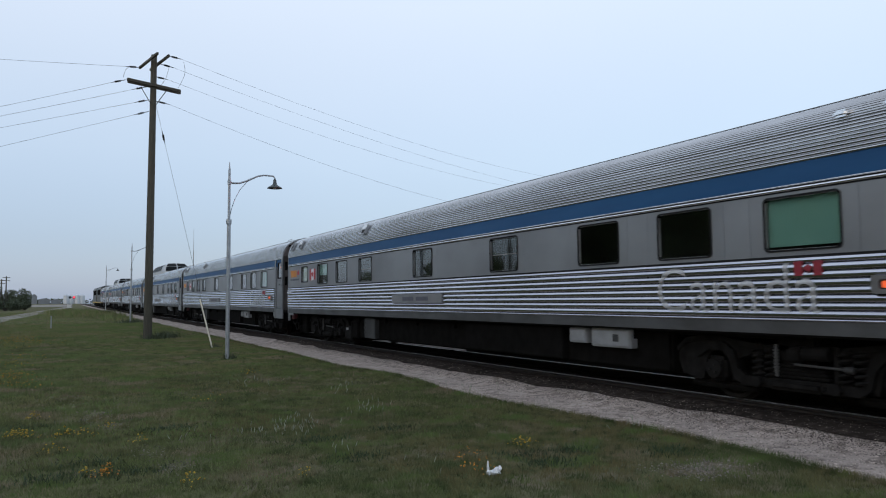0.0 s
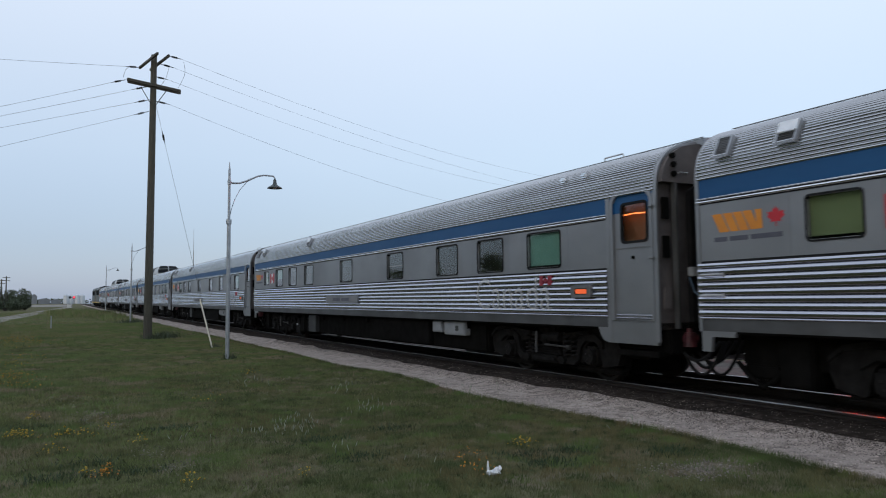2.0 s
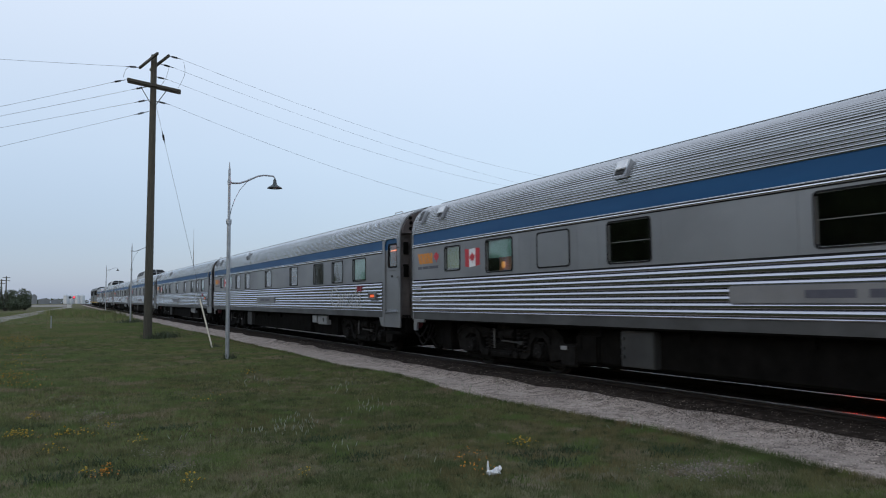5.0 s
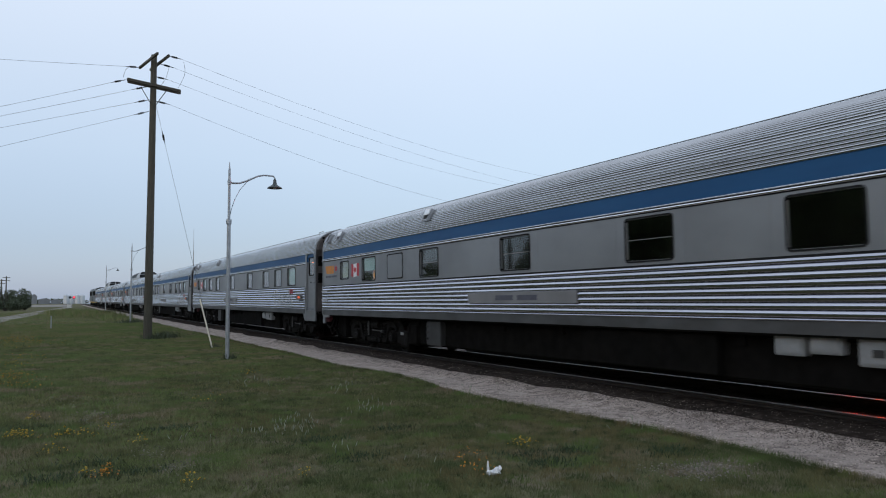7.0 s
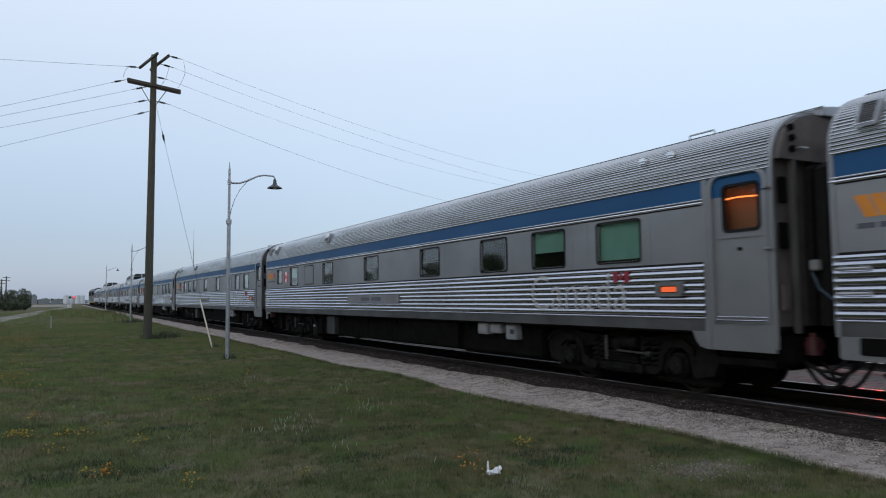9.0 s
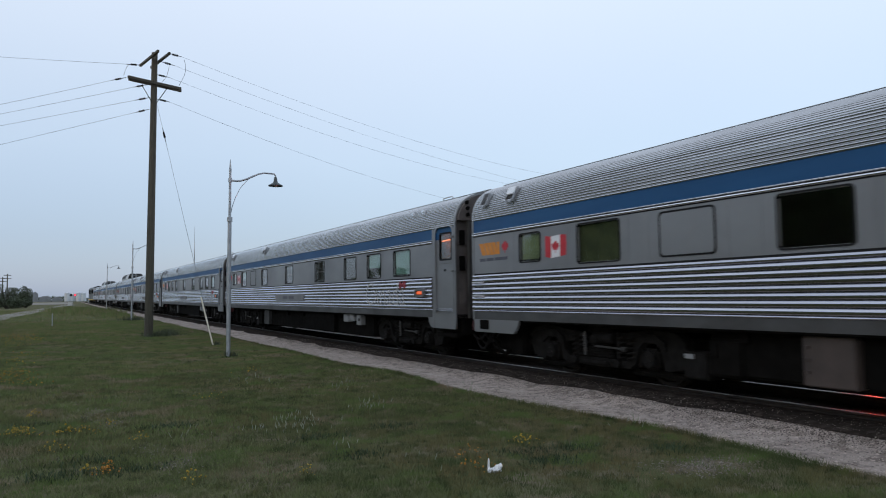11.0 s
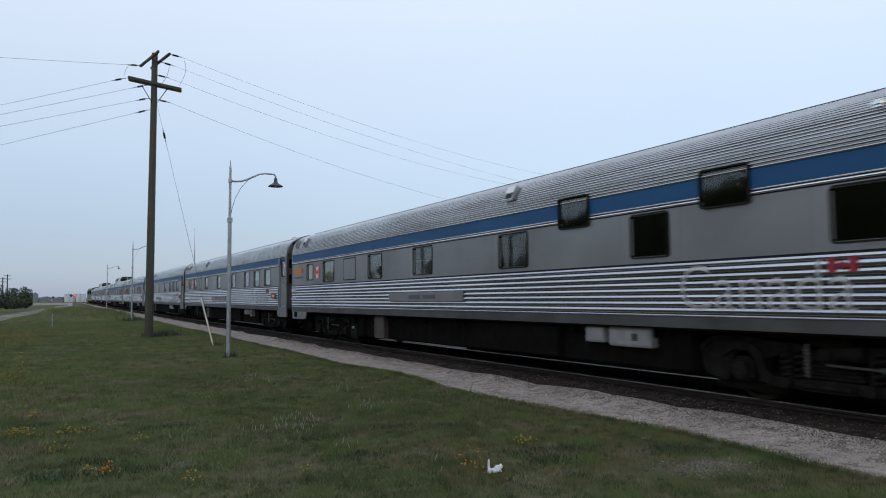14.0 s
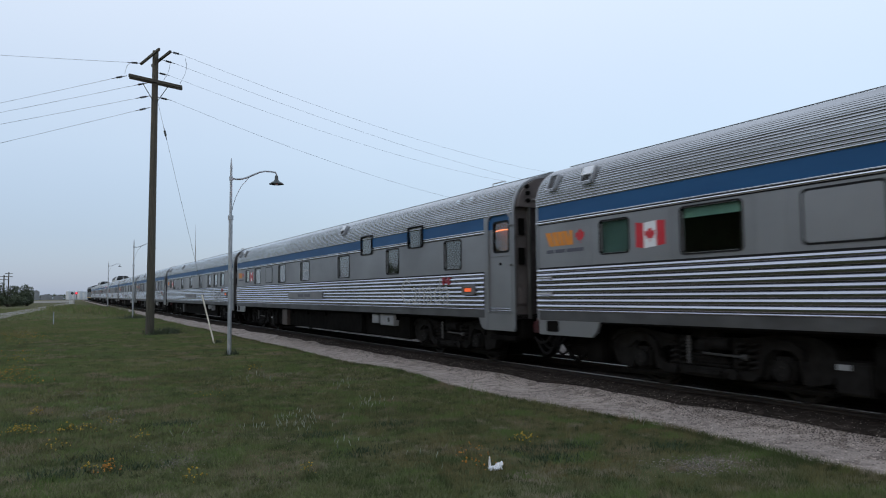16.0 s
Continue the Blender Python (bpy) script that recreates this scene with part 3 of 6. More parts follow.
    part("door_top", strip(B(), -SIDE + 0.023, 0.04, (-24.96, -24.13), (2.92, 3.2), [(-24.88, -24.30, 2.43, 3.06)]), BLUE, door)
    dw = part("door_window", ring_frame(B(), -SIDE + 0.012, -SIDE + 0.06, rounded(-24.90, -24.28, 2.41, 3.08, 0.08), rounded(-24.86, -24.32, 2.45, 3.04, 0.06)), BLACK_TRIM, door)
    part("pane", slab(B(), -SIDE + 0.036, -SIDE + 0.044, rounded(-24.87, -24.31, 2.44, 3.05, 0.06)), GLASS, dw).visible_shadow = False
    part("door_rail", box(B(), -SIDE + 0.012, -SIDE + 0.03, -24.95, -24.14, 2.33, 2.345), STEEL_DULL, door)
    part("kick_strip", extrude_y(B(), scallops([(-SIDE + 0.02, 1.245), (-SIDE + 0.02, 1.272)], 0.018, 6), -24.14, -24.95), STEEL_FLUTE, door)
    part("kick_strip", extrude_y(B(), scallops([(-SIDE + 0.02, 1.20), (-SIDE + 0.02, 1.227)], 0.018, 6), -24.14, -24.95), STEEL_FLUTE, door)
    part("door_lock", rod(B(), (-SIDE + 0.0, -24.56, 2.18), (-SIDE + 0.03, -24.56, 2.18), 0.028), UNDER, door)
    for z in (2.95, 2.15):
        bm = rod(B(), (-SIDE - 0.05, -25.0, z), (-SIDE + 0.02, -25.0, z), 0.02)
        rod(bm, (-SIDE - 0.05, -25.0, z), (-SIDE - 0.05, -25.08, z), 0.02)
        part("door_catch", bm, STEEL_DULL, door)
    # lit vestibule inside; the lining's orange puts the lamp's glow into colour
    bm = B()
    box(bm, -1.24, -1.20, END + 0.05, -23.9, 1.15, 3.25)
    part("vestibule_lining", bm, VEST_WALL, car)
    bm = tube(B(), [(-1.33, -24.12, 2.90), (-1.33, -24.4, 2.915), (-1.33, -24.7, 2.90), (-1.33, -24.96, 2.885)], 0.011, 8)
    part("vestibule_lamp", bm, VEST_GLOW, car, "lit orange vestibule lamp")
    # skirt under the vestibule, cut back to the truck
    part("step_skirt", slab(B(), -SIDE - 0.002, -SIDE + 0.05, [(-23.97, 1.05), (-23.70, 1.05), (-23.76, 0.92), (-23.84, 0.83), (-23.97, 0.80)]), STEEL_FLAT, car)
    if front_skirt > 1:
        part("front_skirt", slab(B(), -SIDE - 0.002, -SIDE + 0.05, [(-0.02, 1.05), (-0.02, 0.80), (-0.06, 0.78), (-1.55, 0.78), (-1.66, 0.86), (-1.76, 1.05)]), STEEL_FLAT, car)
        # near-black plate laid on the skirt for the dark of an opening
        part("skirt_opening", slab(B(), -SIDE - 0.012, -SIDE + 0.02, rounded(-0.62, -0.27, 0.84, 1.04, 0.02, 1)), UNDER, car)
    else:
        part("front_skirt", slab(B(), -SIDE - 0.002, -SIDE + 0.05, [(-0.02, 1.05), (-0.02, 0.76), (-0.17, 0.76), (-0.20, 0.97), (-0.58, 0.97), (-0.60, 1.05)]), STEEL_FLAT, car)
    # glazing
    for (a, b, c, d), cover in zip(windows, covers):
        add_window(car, a, b, c, d, cover)
    # name plate with unreadable lettering
    pl = part("name_plate", slab(B(), -SIDE - 0.056, -SIDE - 0.01, rounded(name_plate[0], name_plate[1], 1.435, 1.665, 0.01, 1)), PLATE, car, "grey name plate on the fluting")
    mid = (name_plate[0] + name_plate[1]) / 2
    for k, (a, b) in enumerate(((0.75, 0.10), (-0.05, -0.72))):
        part("lettering", slab(B(), -SIDE - 0.059, -SIDE - 0.057, [(mid + b, 1.50), (mid + a, 1.50), (mid + a, 1.60), (mid + b, 1.60)]), GREY_VINYL, pl)
    # amber marker lamp
    ml = part("marker_lamp", ring_frame(B(), -SIDE - 0.07, -SIDE, rounded(-23.58, -23.05, 1.545, 1.755, 0.05), rounded(-23.49, -23.14, 1.595, 1.705, 0.03)), STEEL_DULL, car, "amber marker lamp in a dark steel housing")
    part("lens", slab(B(), -SIDE - 0.058, -SIDE - 0.01, rounded(-23.46, -23.17, 1.612, 1.69, 0.02)), ORANGE_GLOW, ml, "lit amber lens")
    part("lens_seat", slab(B(), -SIDE - 0.045, -SIDE - 0.02, rounded(-23.50, -23.13, 1.59, 1.71, 0.02)), BOX_DARK, ml)
    # roof fittings
    for y, z, wide, lab in ((-0.47, 3.62, 0.26, "small roof vent with a grey louvre"), (-1.48, 3.62, 0.31, "roof vent with a bright cover"), (-7.78 if windows is MANOR else -15.2, 3.64, 0.31, "roof vent with a bright cover")):
        v = part("roof_vent", ring_frame(B(), -0.035, 0.06, rounded(-wide / 2, wide / 2, -0.165, 0.165, 0.02, 2), rounded(-wide / 2 + 0.035, wide / 2 - 0.035, -0.14, 0.14, 0.01, 2)), CAP_GREY, car, lab)
        v.matrix_local = pose(-1.462, y, z, 0, 26, 0)
        bm = box(B(), -0.02, 0.05, -wide / 2 + 0.03, wide / 2 - 0.03, -0.15, 0.15)
        for k in range(9):
            box(bm, -0.026, -0.018, -wide / 2 + 0.035, wide / 2 - 0.035, -0.132 + 0.03 * k, -0.114 + 0.03 * k)
        part("louvre", bm, BOX_DARK if wide > 0.3 else SILL, v)
        part("vent_lip", box(B(), -0.07, 0.0, -wide / 2, wide / 2, -0.185, -0.165, 0.006), STEEL_TRIM, v)
        if wide > 0.3:
            part("vent_cover", box(B(), -0.052, -0.02, -wide / 2 + 0.012, wide / 2 - 0.012, -0.02, 0.155, 0.008), VENT_PALE, v)
    bm = B()
    tube(bm, [(-0.66, -22.98, 4.04), (-0.68, -23.00, 4.125), (-0.68, -23.48, 4.125), (-0.66, -23.50, 4.04)], 0.015, 6)
    part("roof_grab_iron", bm, GRIP, car)
    for yy in (-22.7, -23.3):
        part("roof_foot", box(B(), -1.47, -1.30, yy - 0.09, yy + 0.09, 3.66, 3.75, 0.03), STEEL_TRIM, car)
    # front handholds
    for z in (1.84, 1.55):
        bm = B()
        tube(bm, [(-SIDE, -0.06, z), (-SIDE - 0.07, -0.08, z), (-SIDE - 0.07, -0.42, z), (-SIDE, -0.44, z)], 0.016, 6)
        part("grab_iron", bm, GRIP, car)
    # maker's marks as plain shapes
    lg = part("logo", slab(B(), -SIDE - 0.004, -SIDE, [(-0.56, 2.42), (-0.40, 2.42), (-0.27, 2.68), (-0.43, 2.68)][::-1]), YELLOW_LOGO, car, "yellow slanted logo shapes")
    for a in (0.20, 0.36, 0.52):
        part("logo_bar", slab(B(), -SIDE - 0.004, -SIDE, [(-0.58 - a + 0.06, 2.42), (-0.44 - a + 0.06, 2.42), (-0.34 - a + 0.08, 2.68), (-0.48 - a + 0.08, 2.68)][::-1]), YELLOW_LOGO, lg)
    part("logo_bar", slab(B(), -SIDE - 0.004, -SIDE, [(-1.09, 2.42), (-1.01, 2.42), (-0.98, 2.68), (-1.08, 2.68)][::-1]), YELLOW_LOGO, lg)
    part("leaf", slab(B(), -SIDE - 0.005, -SIDE, maple_leaf(-1.29, 2.56, 0.13)), RED_VINYL, lg, "red maple leaf")
    for a, b in ((-0.30, -0.52), (-0.56, -0.86), (-0.90, -1.38)):
        part("lettering", slab(B(), -SIDE - 0.003, -SIDE, [(b, 2.29), (a, 2.29), (a, 2.355), (b, 2.355)]), GREY_VINYL, lg)
    fl = part("flag", slab(B(), -SIDE - 0.004, -SIDE, [(-3.13, 2.26), (-2.86, 2.24), (-2.86, 2.64), (-3.13, 2.66)]), WHITE_VINYL, car, "red and white maple leaf flag")
    part("flag_bar", slab(B(), -SIDE - 0.004, -SIDE, [(-2.855, 2.24), (-2.68, 2.27), (-2.68, 2.66), (-2.855, 2.64)]), RED_VINYL, fl)
    part("flag_bar", slab(B(), -SIDE - 0.004, -SIDE, [(-3.31, 2.28), (-3.135, 2.26), (-3.135, 2.66), (-3.31, 2.645)]), RED_VINYL, fl)
    part("flag_leaf", slab(B(), -SIDE - 0.006, -SIDE, maple_leaf(-2.995, 2.45, 0.12)), RED_VINYL, fl)
    # word painted over the flutes: cut fine enough to follow their beads
    tx = bpy.data.curves.new("word", "FONT")
    tx.body, tx.size, tx.offset = "Canada", 0.86, -0.008
    tmp = bpy.data.objects.new("word", tx)
    me = bpy.data.meshes.new_from_object(tmp)
    bpy.data.objects.remove(tmp)
    xs, hs = [v.co.x for v in me.vertices], [v.co.y for v in me.vertices]
    kx, kz = 2.66 / (max(xs) - min(xs)), 0.635 / (max(hs) - min(hs))
    x_min, z_min = min(xs), min(hs)
    for v in me.vertices:
        v.co = Vector((0, -19.76 - (v.co.x - x_min) * kx, 1.318 + (v.co.y - z_min) * kz))
    bm = B()
    bm.from_mesh(me)
    for k in range(1, 100):
        z = 1.2525 + 0.0965 / 12 * k
        bmesh.ops.bisect_plane(bm, geom=bm.verts[:] + bm.edges[:] + bm.faces[:], plane_co=(0, 0, z), plane_no=(0, 0, 1))
    for v in bm.verts:
        z = v.co.z
        v.co.x = -SIDE - 0.006 - (0.034 * math.sin(math.pi * ((z - 1.2525) / 0.0965 % 1.0)) ** 0.5 if z < 1.928 else 0.026 * math.sin(math.pi * min(1.0, (z - 1.932) / 0.076 if z > 1.932 else 0.0)) ** 0.6)
    bm.to_mesh(me)
    bm.free()
    me.materials.clear()
    me.materials.append(WORD_VINYL)
    wd = new("word_mark", me)
    wd.parent = car
    tagged(wd, "worn silver-white word across the fluting")
    part("flag_bar", slab(B(), -SIDE - 0.040, -SIDE - 0.02, [(-22.19, 1.775), (-22.08, 1.775), (-22.08, 1.955), (-22.19, 1.955)]), RED_FADED, wd)
    part("flag_bar", slab(B(), -SIDE - 0.040, -SIDE - 0.02, [(-22.45, 1.775), (-22.34, 1.775), (-22.34, 1.955), (-22.45, 1.955)]), RED_FADED, wd)
    part("flag_leaf", slab(B(), -SIDE - 0.041, -SIDE - 0.02, maple_leaf(-22.265, 1.865, 0.06)), RED_FADED, wd)
    # boxes and tanks under the floor
    for y0, y1, z0, z1, mat, depth in boxes:
        bm = B()
        box(bm, -1.42, -1.42 + depth, y0, y1, z0, z1, 0.015)
        eq = part("equipment_box", bm, mat, car, {BOX_GREY: "pale grey painted equipment box", BOX_DARK: "dark grey battery box", BOX_BROWN: "brown battery box", UNDER: "sooty underfloor tank, blackened for shade"}[mat])
        if mat is BOX_GREY:
            part("box_lid", box(B(), -1.432, -1.41, y0 + 0.04, y1 - 0.04, z0 + 0.035, z1 - 0.03, 0.004), mat, eq)
            if y1 - y0 > 0.8:
                part("box_vent", box(B(), -1.440, -1.43, y0 + 0.28, y0 + 0.42, z0 + 0.10, z1 - 0.10, 0.004), BOX_DARK, eq)
            if y1 - y0 < 0.4:
                part("box_latch", box(B(), -1.446, -1.43, y0 + 0.06, y0 + 0.20, (z0 + z1) / 2 - 0.05, (z0 + z1) / 2 + 0.04, 0.004), BOX_DARK, eq)
        elif mat is not UNDER:
            for zz in (0.25, 0.5, 0.75):
                part("latch", box(B(), -1.45, -1.41, y1 - 0.1, y1 - 0.03, z0 + (z1 - z0) * zz, z0 + (z1 - z0) * zz + 0.04, 0.004), mat, eq)
    # narrow sill, and a wide near-black block added as the underfloor dark
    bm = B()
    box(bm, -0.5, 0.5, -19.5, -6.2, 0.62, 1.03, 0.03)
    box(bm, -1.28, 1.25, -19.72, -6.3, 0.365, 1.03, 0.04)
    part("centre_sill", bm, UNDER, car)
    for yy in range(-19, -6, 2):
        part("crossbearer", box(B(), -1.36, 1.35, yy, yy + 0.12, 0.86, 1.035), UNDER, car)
    bm = B()
    rod(bm, (-1.0, -17.0, 0.80), (-1.0, -14.8, 0.80), 0.2, n=14)
    rod(bm, (-0.9, -10.4, 0.78), (-0.9, -9.2, 0.78), 0.22, n=14)
    rod(bm, (-1.30, -22.0, 0.99), (-1.30, -4.0, 0.99), 0.025, n=6)
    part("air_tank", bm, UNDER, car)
    bm = B()
    for k, z in enumerate((0.60, 0.72)):
        box(bm, -1.47 + 0.08 * k, -0.95, -25.02, -24.08, z, z + 0.10, 0.01)
    part("steps", bm, UNDER, car, "sooty folded vestibule steps, blackened for shade")
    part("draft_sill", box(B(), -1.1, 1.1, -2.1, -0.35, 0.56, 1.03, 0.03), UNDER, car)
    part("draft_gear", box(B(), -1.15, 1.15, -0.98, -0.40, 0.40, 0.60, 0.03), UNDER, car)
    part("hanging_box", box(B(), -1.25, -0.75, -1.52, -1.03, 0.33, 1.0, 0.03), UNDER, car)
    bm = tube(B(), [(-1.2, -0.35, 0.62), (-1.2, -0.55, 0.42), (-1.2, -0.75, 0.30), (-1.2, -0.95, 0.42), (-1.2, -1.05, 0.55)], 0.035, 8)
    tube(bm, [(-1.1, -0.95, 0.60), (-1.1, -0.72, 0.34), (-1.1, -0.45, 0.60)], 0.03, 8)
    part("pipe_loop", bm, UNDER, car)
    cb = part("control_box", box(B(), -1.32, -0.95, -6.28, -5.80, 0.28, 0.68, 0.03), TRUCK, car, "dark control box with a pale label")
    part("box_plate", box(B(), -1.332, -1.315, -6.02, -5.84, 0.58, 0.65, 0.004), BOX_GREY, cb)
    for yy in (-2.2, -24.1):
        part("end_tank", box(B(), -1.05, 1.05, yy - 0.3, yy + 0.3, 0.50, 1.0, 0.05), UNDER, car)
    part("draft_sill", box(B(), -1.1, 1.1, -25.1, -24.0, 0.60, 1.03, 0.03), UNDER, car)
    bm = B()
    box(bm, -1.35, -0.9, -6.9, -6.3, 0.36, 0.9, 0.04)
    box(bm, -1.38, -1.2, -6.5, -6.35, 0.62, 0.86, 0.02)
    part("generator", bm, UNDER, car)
    wheels[car.name] = add_truck(car, -3.72) + add_truck(car, -21.80)
    return car


wheels = {}
L_CAR = 25.91
HEAD = 5.99          # where the front of the second seen car stands at 1.5 s
G3 = [(-17.88, -17.40, 0.74, 1.00, BOX_GREY, 0.5), (-18.99, -18.01, 0.70, 1.02, BOX_GREY, 0.5)]
cars = []
car_a = passenger_car(MANOR, ["olive", "half", "", "bar", "", "bar", "", "", "blind"], (-12.81, -9.97),
                      G3 + [(-8.40, -7.60, 0.40, 0.99, BOX_DARK, 0.7), (-17.2, -13.6, 0.42, 1.0, UNDER, 0.8)],
                      "stainless steel sleeping car with blue stripe and drawn green blind", 0)
car_b = passenger_car(MANOR, ["olive", "half lit", "blank", "bar", "bar", "bar", "", "half", "blind"], (-13.68, -9.92),
                      [(-17.94, -17.51, 0.77, 1.03, BOX_GREY, 0.5), (-18.43, -18.01, 0.81, 1.03, BOX_GREY, 0.5), (-19.01, -18.63, 0.70, 1.03, BOX_GREY, 0.5),
                       (-8.32, -7.57, 0.40, 0.99, BOX_DARK, 0.7), (-16.6, -13.6, 0.42, 1.0, UNDER, 0.8)],
                      "stainless steel sleeping car with a blue stripe and half-drawn blinds", 0)
car_c = passenger_car(CHATEAU, ["olive", "dusk", "blank", "", "bar", "", "", "", "", ""], (-13.32, -9.27),
                      G3 + [(-8.55, -7.86, 0.38, 1.0, BOX_BROWN, 0.7), (-16.6, -13.6, 0.42, 1.0, UNDER, 0.8)],
                      "stainless steel sleeping car with staggered upper and lower windows", 2)
car_d = passenger_car(CHATEAU, ["teal", "top", "blank", "", "bar", "", "", "", "", ""], (-13.32, -9.27),
                      G3 + [(-8.62, -7.79, 0.42, 1.0, BOX_DARK, 0.7), (-16.6, -13.6, 0.42, 1.0, UNDER, 0.8)],
                      "stainless steel sleeping car with a blue stripe and dark windows", 2)
cars += [(car_b, 0), (car_a, 1), (car_c, -1), (car_d, -2)]


DOME_GLASS = material("dark_dome_glass", (0.02, 0.024, 0.026), 0.5, 0, (0.025, 0.028, 0.03), 2, spec=0.1)
DOME_SHELL = material("white_dome_shell", (0.42, 0.44, 0.45), 0.5, 0.2, (0.36, 0.38, 0.39), 2)


def add_dome(car):
    """The glazed vista dome on the roof."""
    bm = B()
    sec = [(-12.5, 1.0, 3.95), (-12.1, 1.12, 4.50), (-11.5, 1.15, 4.78), (-5.1, 1.15, 4.78), (-4.5, 1.12, 4.50), (-4.1, 1.0, 3.95)]
    rings = []
    for y, half, top in sec:
        ring = []
        for k in range(13):
            a = math.pi * k / 12
            c, s = math.cos(a), math.sin(a)
            ring.append(bm.verts.new((half * 1.08 * math.copysign(abs(c) ** 0.6, c), y, 3.75 + (top - 3.75) * abs(s) ** 0.7)))
        rings.append(ring)
    for a, b in zip(rings, rings[1:]):
        for p in range(12):
            bm.faces.new((a[p], b[p], b[p + 1], a[p + 1]))
    bm.faces.new(rings[0])
    bm.faces.new(rings[-1][::-1])
    dome = part("dome", bm, DOME_SHELL, car, "glazed viewing dome on the roof")
    for k in range(6):
        y1 = -5.25 - 1.03 * k
        for side in (-1, 1):
            bm = B()
            rows = []
            for j in range(6):
                a = radians(14 + 9.5 * j)
                x = 1.242 * math.cos(a) ** 0.6 + 0.012
                z = 3.75 + 1.03 * math.sin(a) ** 0.7 + 0.012
                rows.append([bm.verts.new((side * x, y, z)) for y in (y1 - 0.86, y1 - 0.43, y1)])
            for p, q in zip(rows, rows[1:]):
                for i in range(2):
                    bm.faces.new((p[i], p[i + 1], q[i + 1], q[i]))
            part("dome_pane", bm, DOME_GLASS, dome, "dark curved dome window")
    for s in (-1, 1):
        for ya, yb, yc in ((-12.42, -12.14, -11.56), (-4.18, -4.46, -5.04)):
            for (y0, z0, x0), (y1, z1, x1) in (((ya, 4.13, 0.98), (yb, 4.47, 0.92)), ((yb, 4.53, 0.88), (yc, 4.80, 0.70))):
                bm = B()
                bm.faces.new([bm.verts.new(p) for p in ((s * 0.05, y0, z0), (s * x0, y0, z0 - 0.03), (s * x1, y1, z1 - 0.03), (s * 0.05, y1, z1))])
                bmesh.ops.solidify(bm, geom=bm.faces[:], thickness=0.03)
                part("dome_windscreen", bm, DOME_GLASS, dome)


for n, dome in ((2, False), (3, True), (4, False), (5, True), (6, False)):
    c = copy_thing(car_b if n % 2 else car_a, Matrix())
    tagged(c, "distant stainless steel dome car with a blue stripe" if dome else "distant stainless steel passenger car with a blue stripe")
    if dome:
        add_dome(c)
    cars.append((c, n))

LOCO_GREY = material("locomotive_grey_paint", (0.075, 0.085, 0.085), 0.5, 0.2, (0.05, 0.055, 0.055), 2, fine=0.1)
LOCO_GREEN = material("locomotive_teal_paint", (0.03, 0.07, 0.075), 0.5, 0, (0.02, 0.05, 0.055), 2, fine=0.1)
LOCO_YELLOW = material("locomotive_yellow_paint", (0.55, 0.36, 0.03), 0.5, 0, (0.45, 0.30, 0.03), 3)


def locomotive():
    """A cowl-bodied diesel locomotive, its nose at y = 0."""
    lo = tagged(new("locomotive"), "grey and dark teal cowl-bodied diesel locomotive with yellow trim", "locomotive", "locomotives at the head of the train")
    bm = B()
    body = [(-1.5, 1.15), (-1.5, 3.75), (-1.2, 4.25), (1.2, 4.25), (1.5, 3.75), (1.5, 1.15)]
    extrude_y(bm, body, -4.2, -17.0, True, True)
    part("body", bm, LOCO_GREY, lo)
    bm = B()
    extrude_y(bm, [(x * 1.004, z * 1.003) for x, z in body], -4.2, -2.0, True, True)
    part("cab", bm, LOCO_GREEN, lo)
    bm = B()
    extrude_y(bm, [(-1.45, 1.15), (-1.45, 2.6), (-1.1, 2.75), (1.1, 2.75), (1.45, 2.6), (1.45, 1.15)], -2.0, -0.4, True, True)
    part("nose", bm, LOCO_YELLOW, lo)
    bm = B()
    box(bm, -1.52, 1.52, -17.0, -0.3, 0.95, 1.15, 0.03)
    part("sill", bm, LOCO_YELLOW, lo)
    for y in (-6.0, -8.2, -10.4, -12.6, -14.8):
        bm = B()
        rod(bm, (0, y, 4.2), (0, y, 4.42), 0.6, n=18)
        part("roof_fan", bm, UNDER, lo)
        bm = B()
        box(bm, -1.53, -1.49, y - 0.8, y + 0.8, 2.6, 3.6, 0.01)
        part("side_grille", bm, UNDER, lo)
    bm = B()
    box(bm, -1.515, -1.49, -3.6, -2.6, 2.9, 3.6, 0.02)
    part("cab_window", bm, BLACK_TRIM, lo)
    bm = B()
    box(bm, -1.2, 1.2, -11.6, -6.4, 0.35, 0.98, 0.1)
    part("fuel_tank", bm, UNDER, lo)
    add_truck(lo, -3.2)
    add_truck(lo, -14.2)
    return lo


loco = locomotive()
units = [(loco, 18.0), (copy_thing(loco, Matrix()), 36.0)]

# ---- ground, track bed and paths ----
def grid_sheet(name, xs, ys, z_of, mat, skip=None):
    verts = [(x, y, z_of(x, y)) for y in ys for x in xs]
    n = len(xs)
    faces = [(j * n + i, j * n + i + 1, (j + 1) * n + i + 1, (j + 1) * n + i) for j in range(len(ys) - 1) for i in range(n - 1)]
    me = bpy.data.meshes.new(name)
    me.from_pydata(verts, [], faces)
    me.materials.append(mat)
    for p in me.polygons:
        p.use_smooth = True
    return new(name, me)


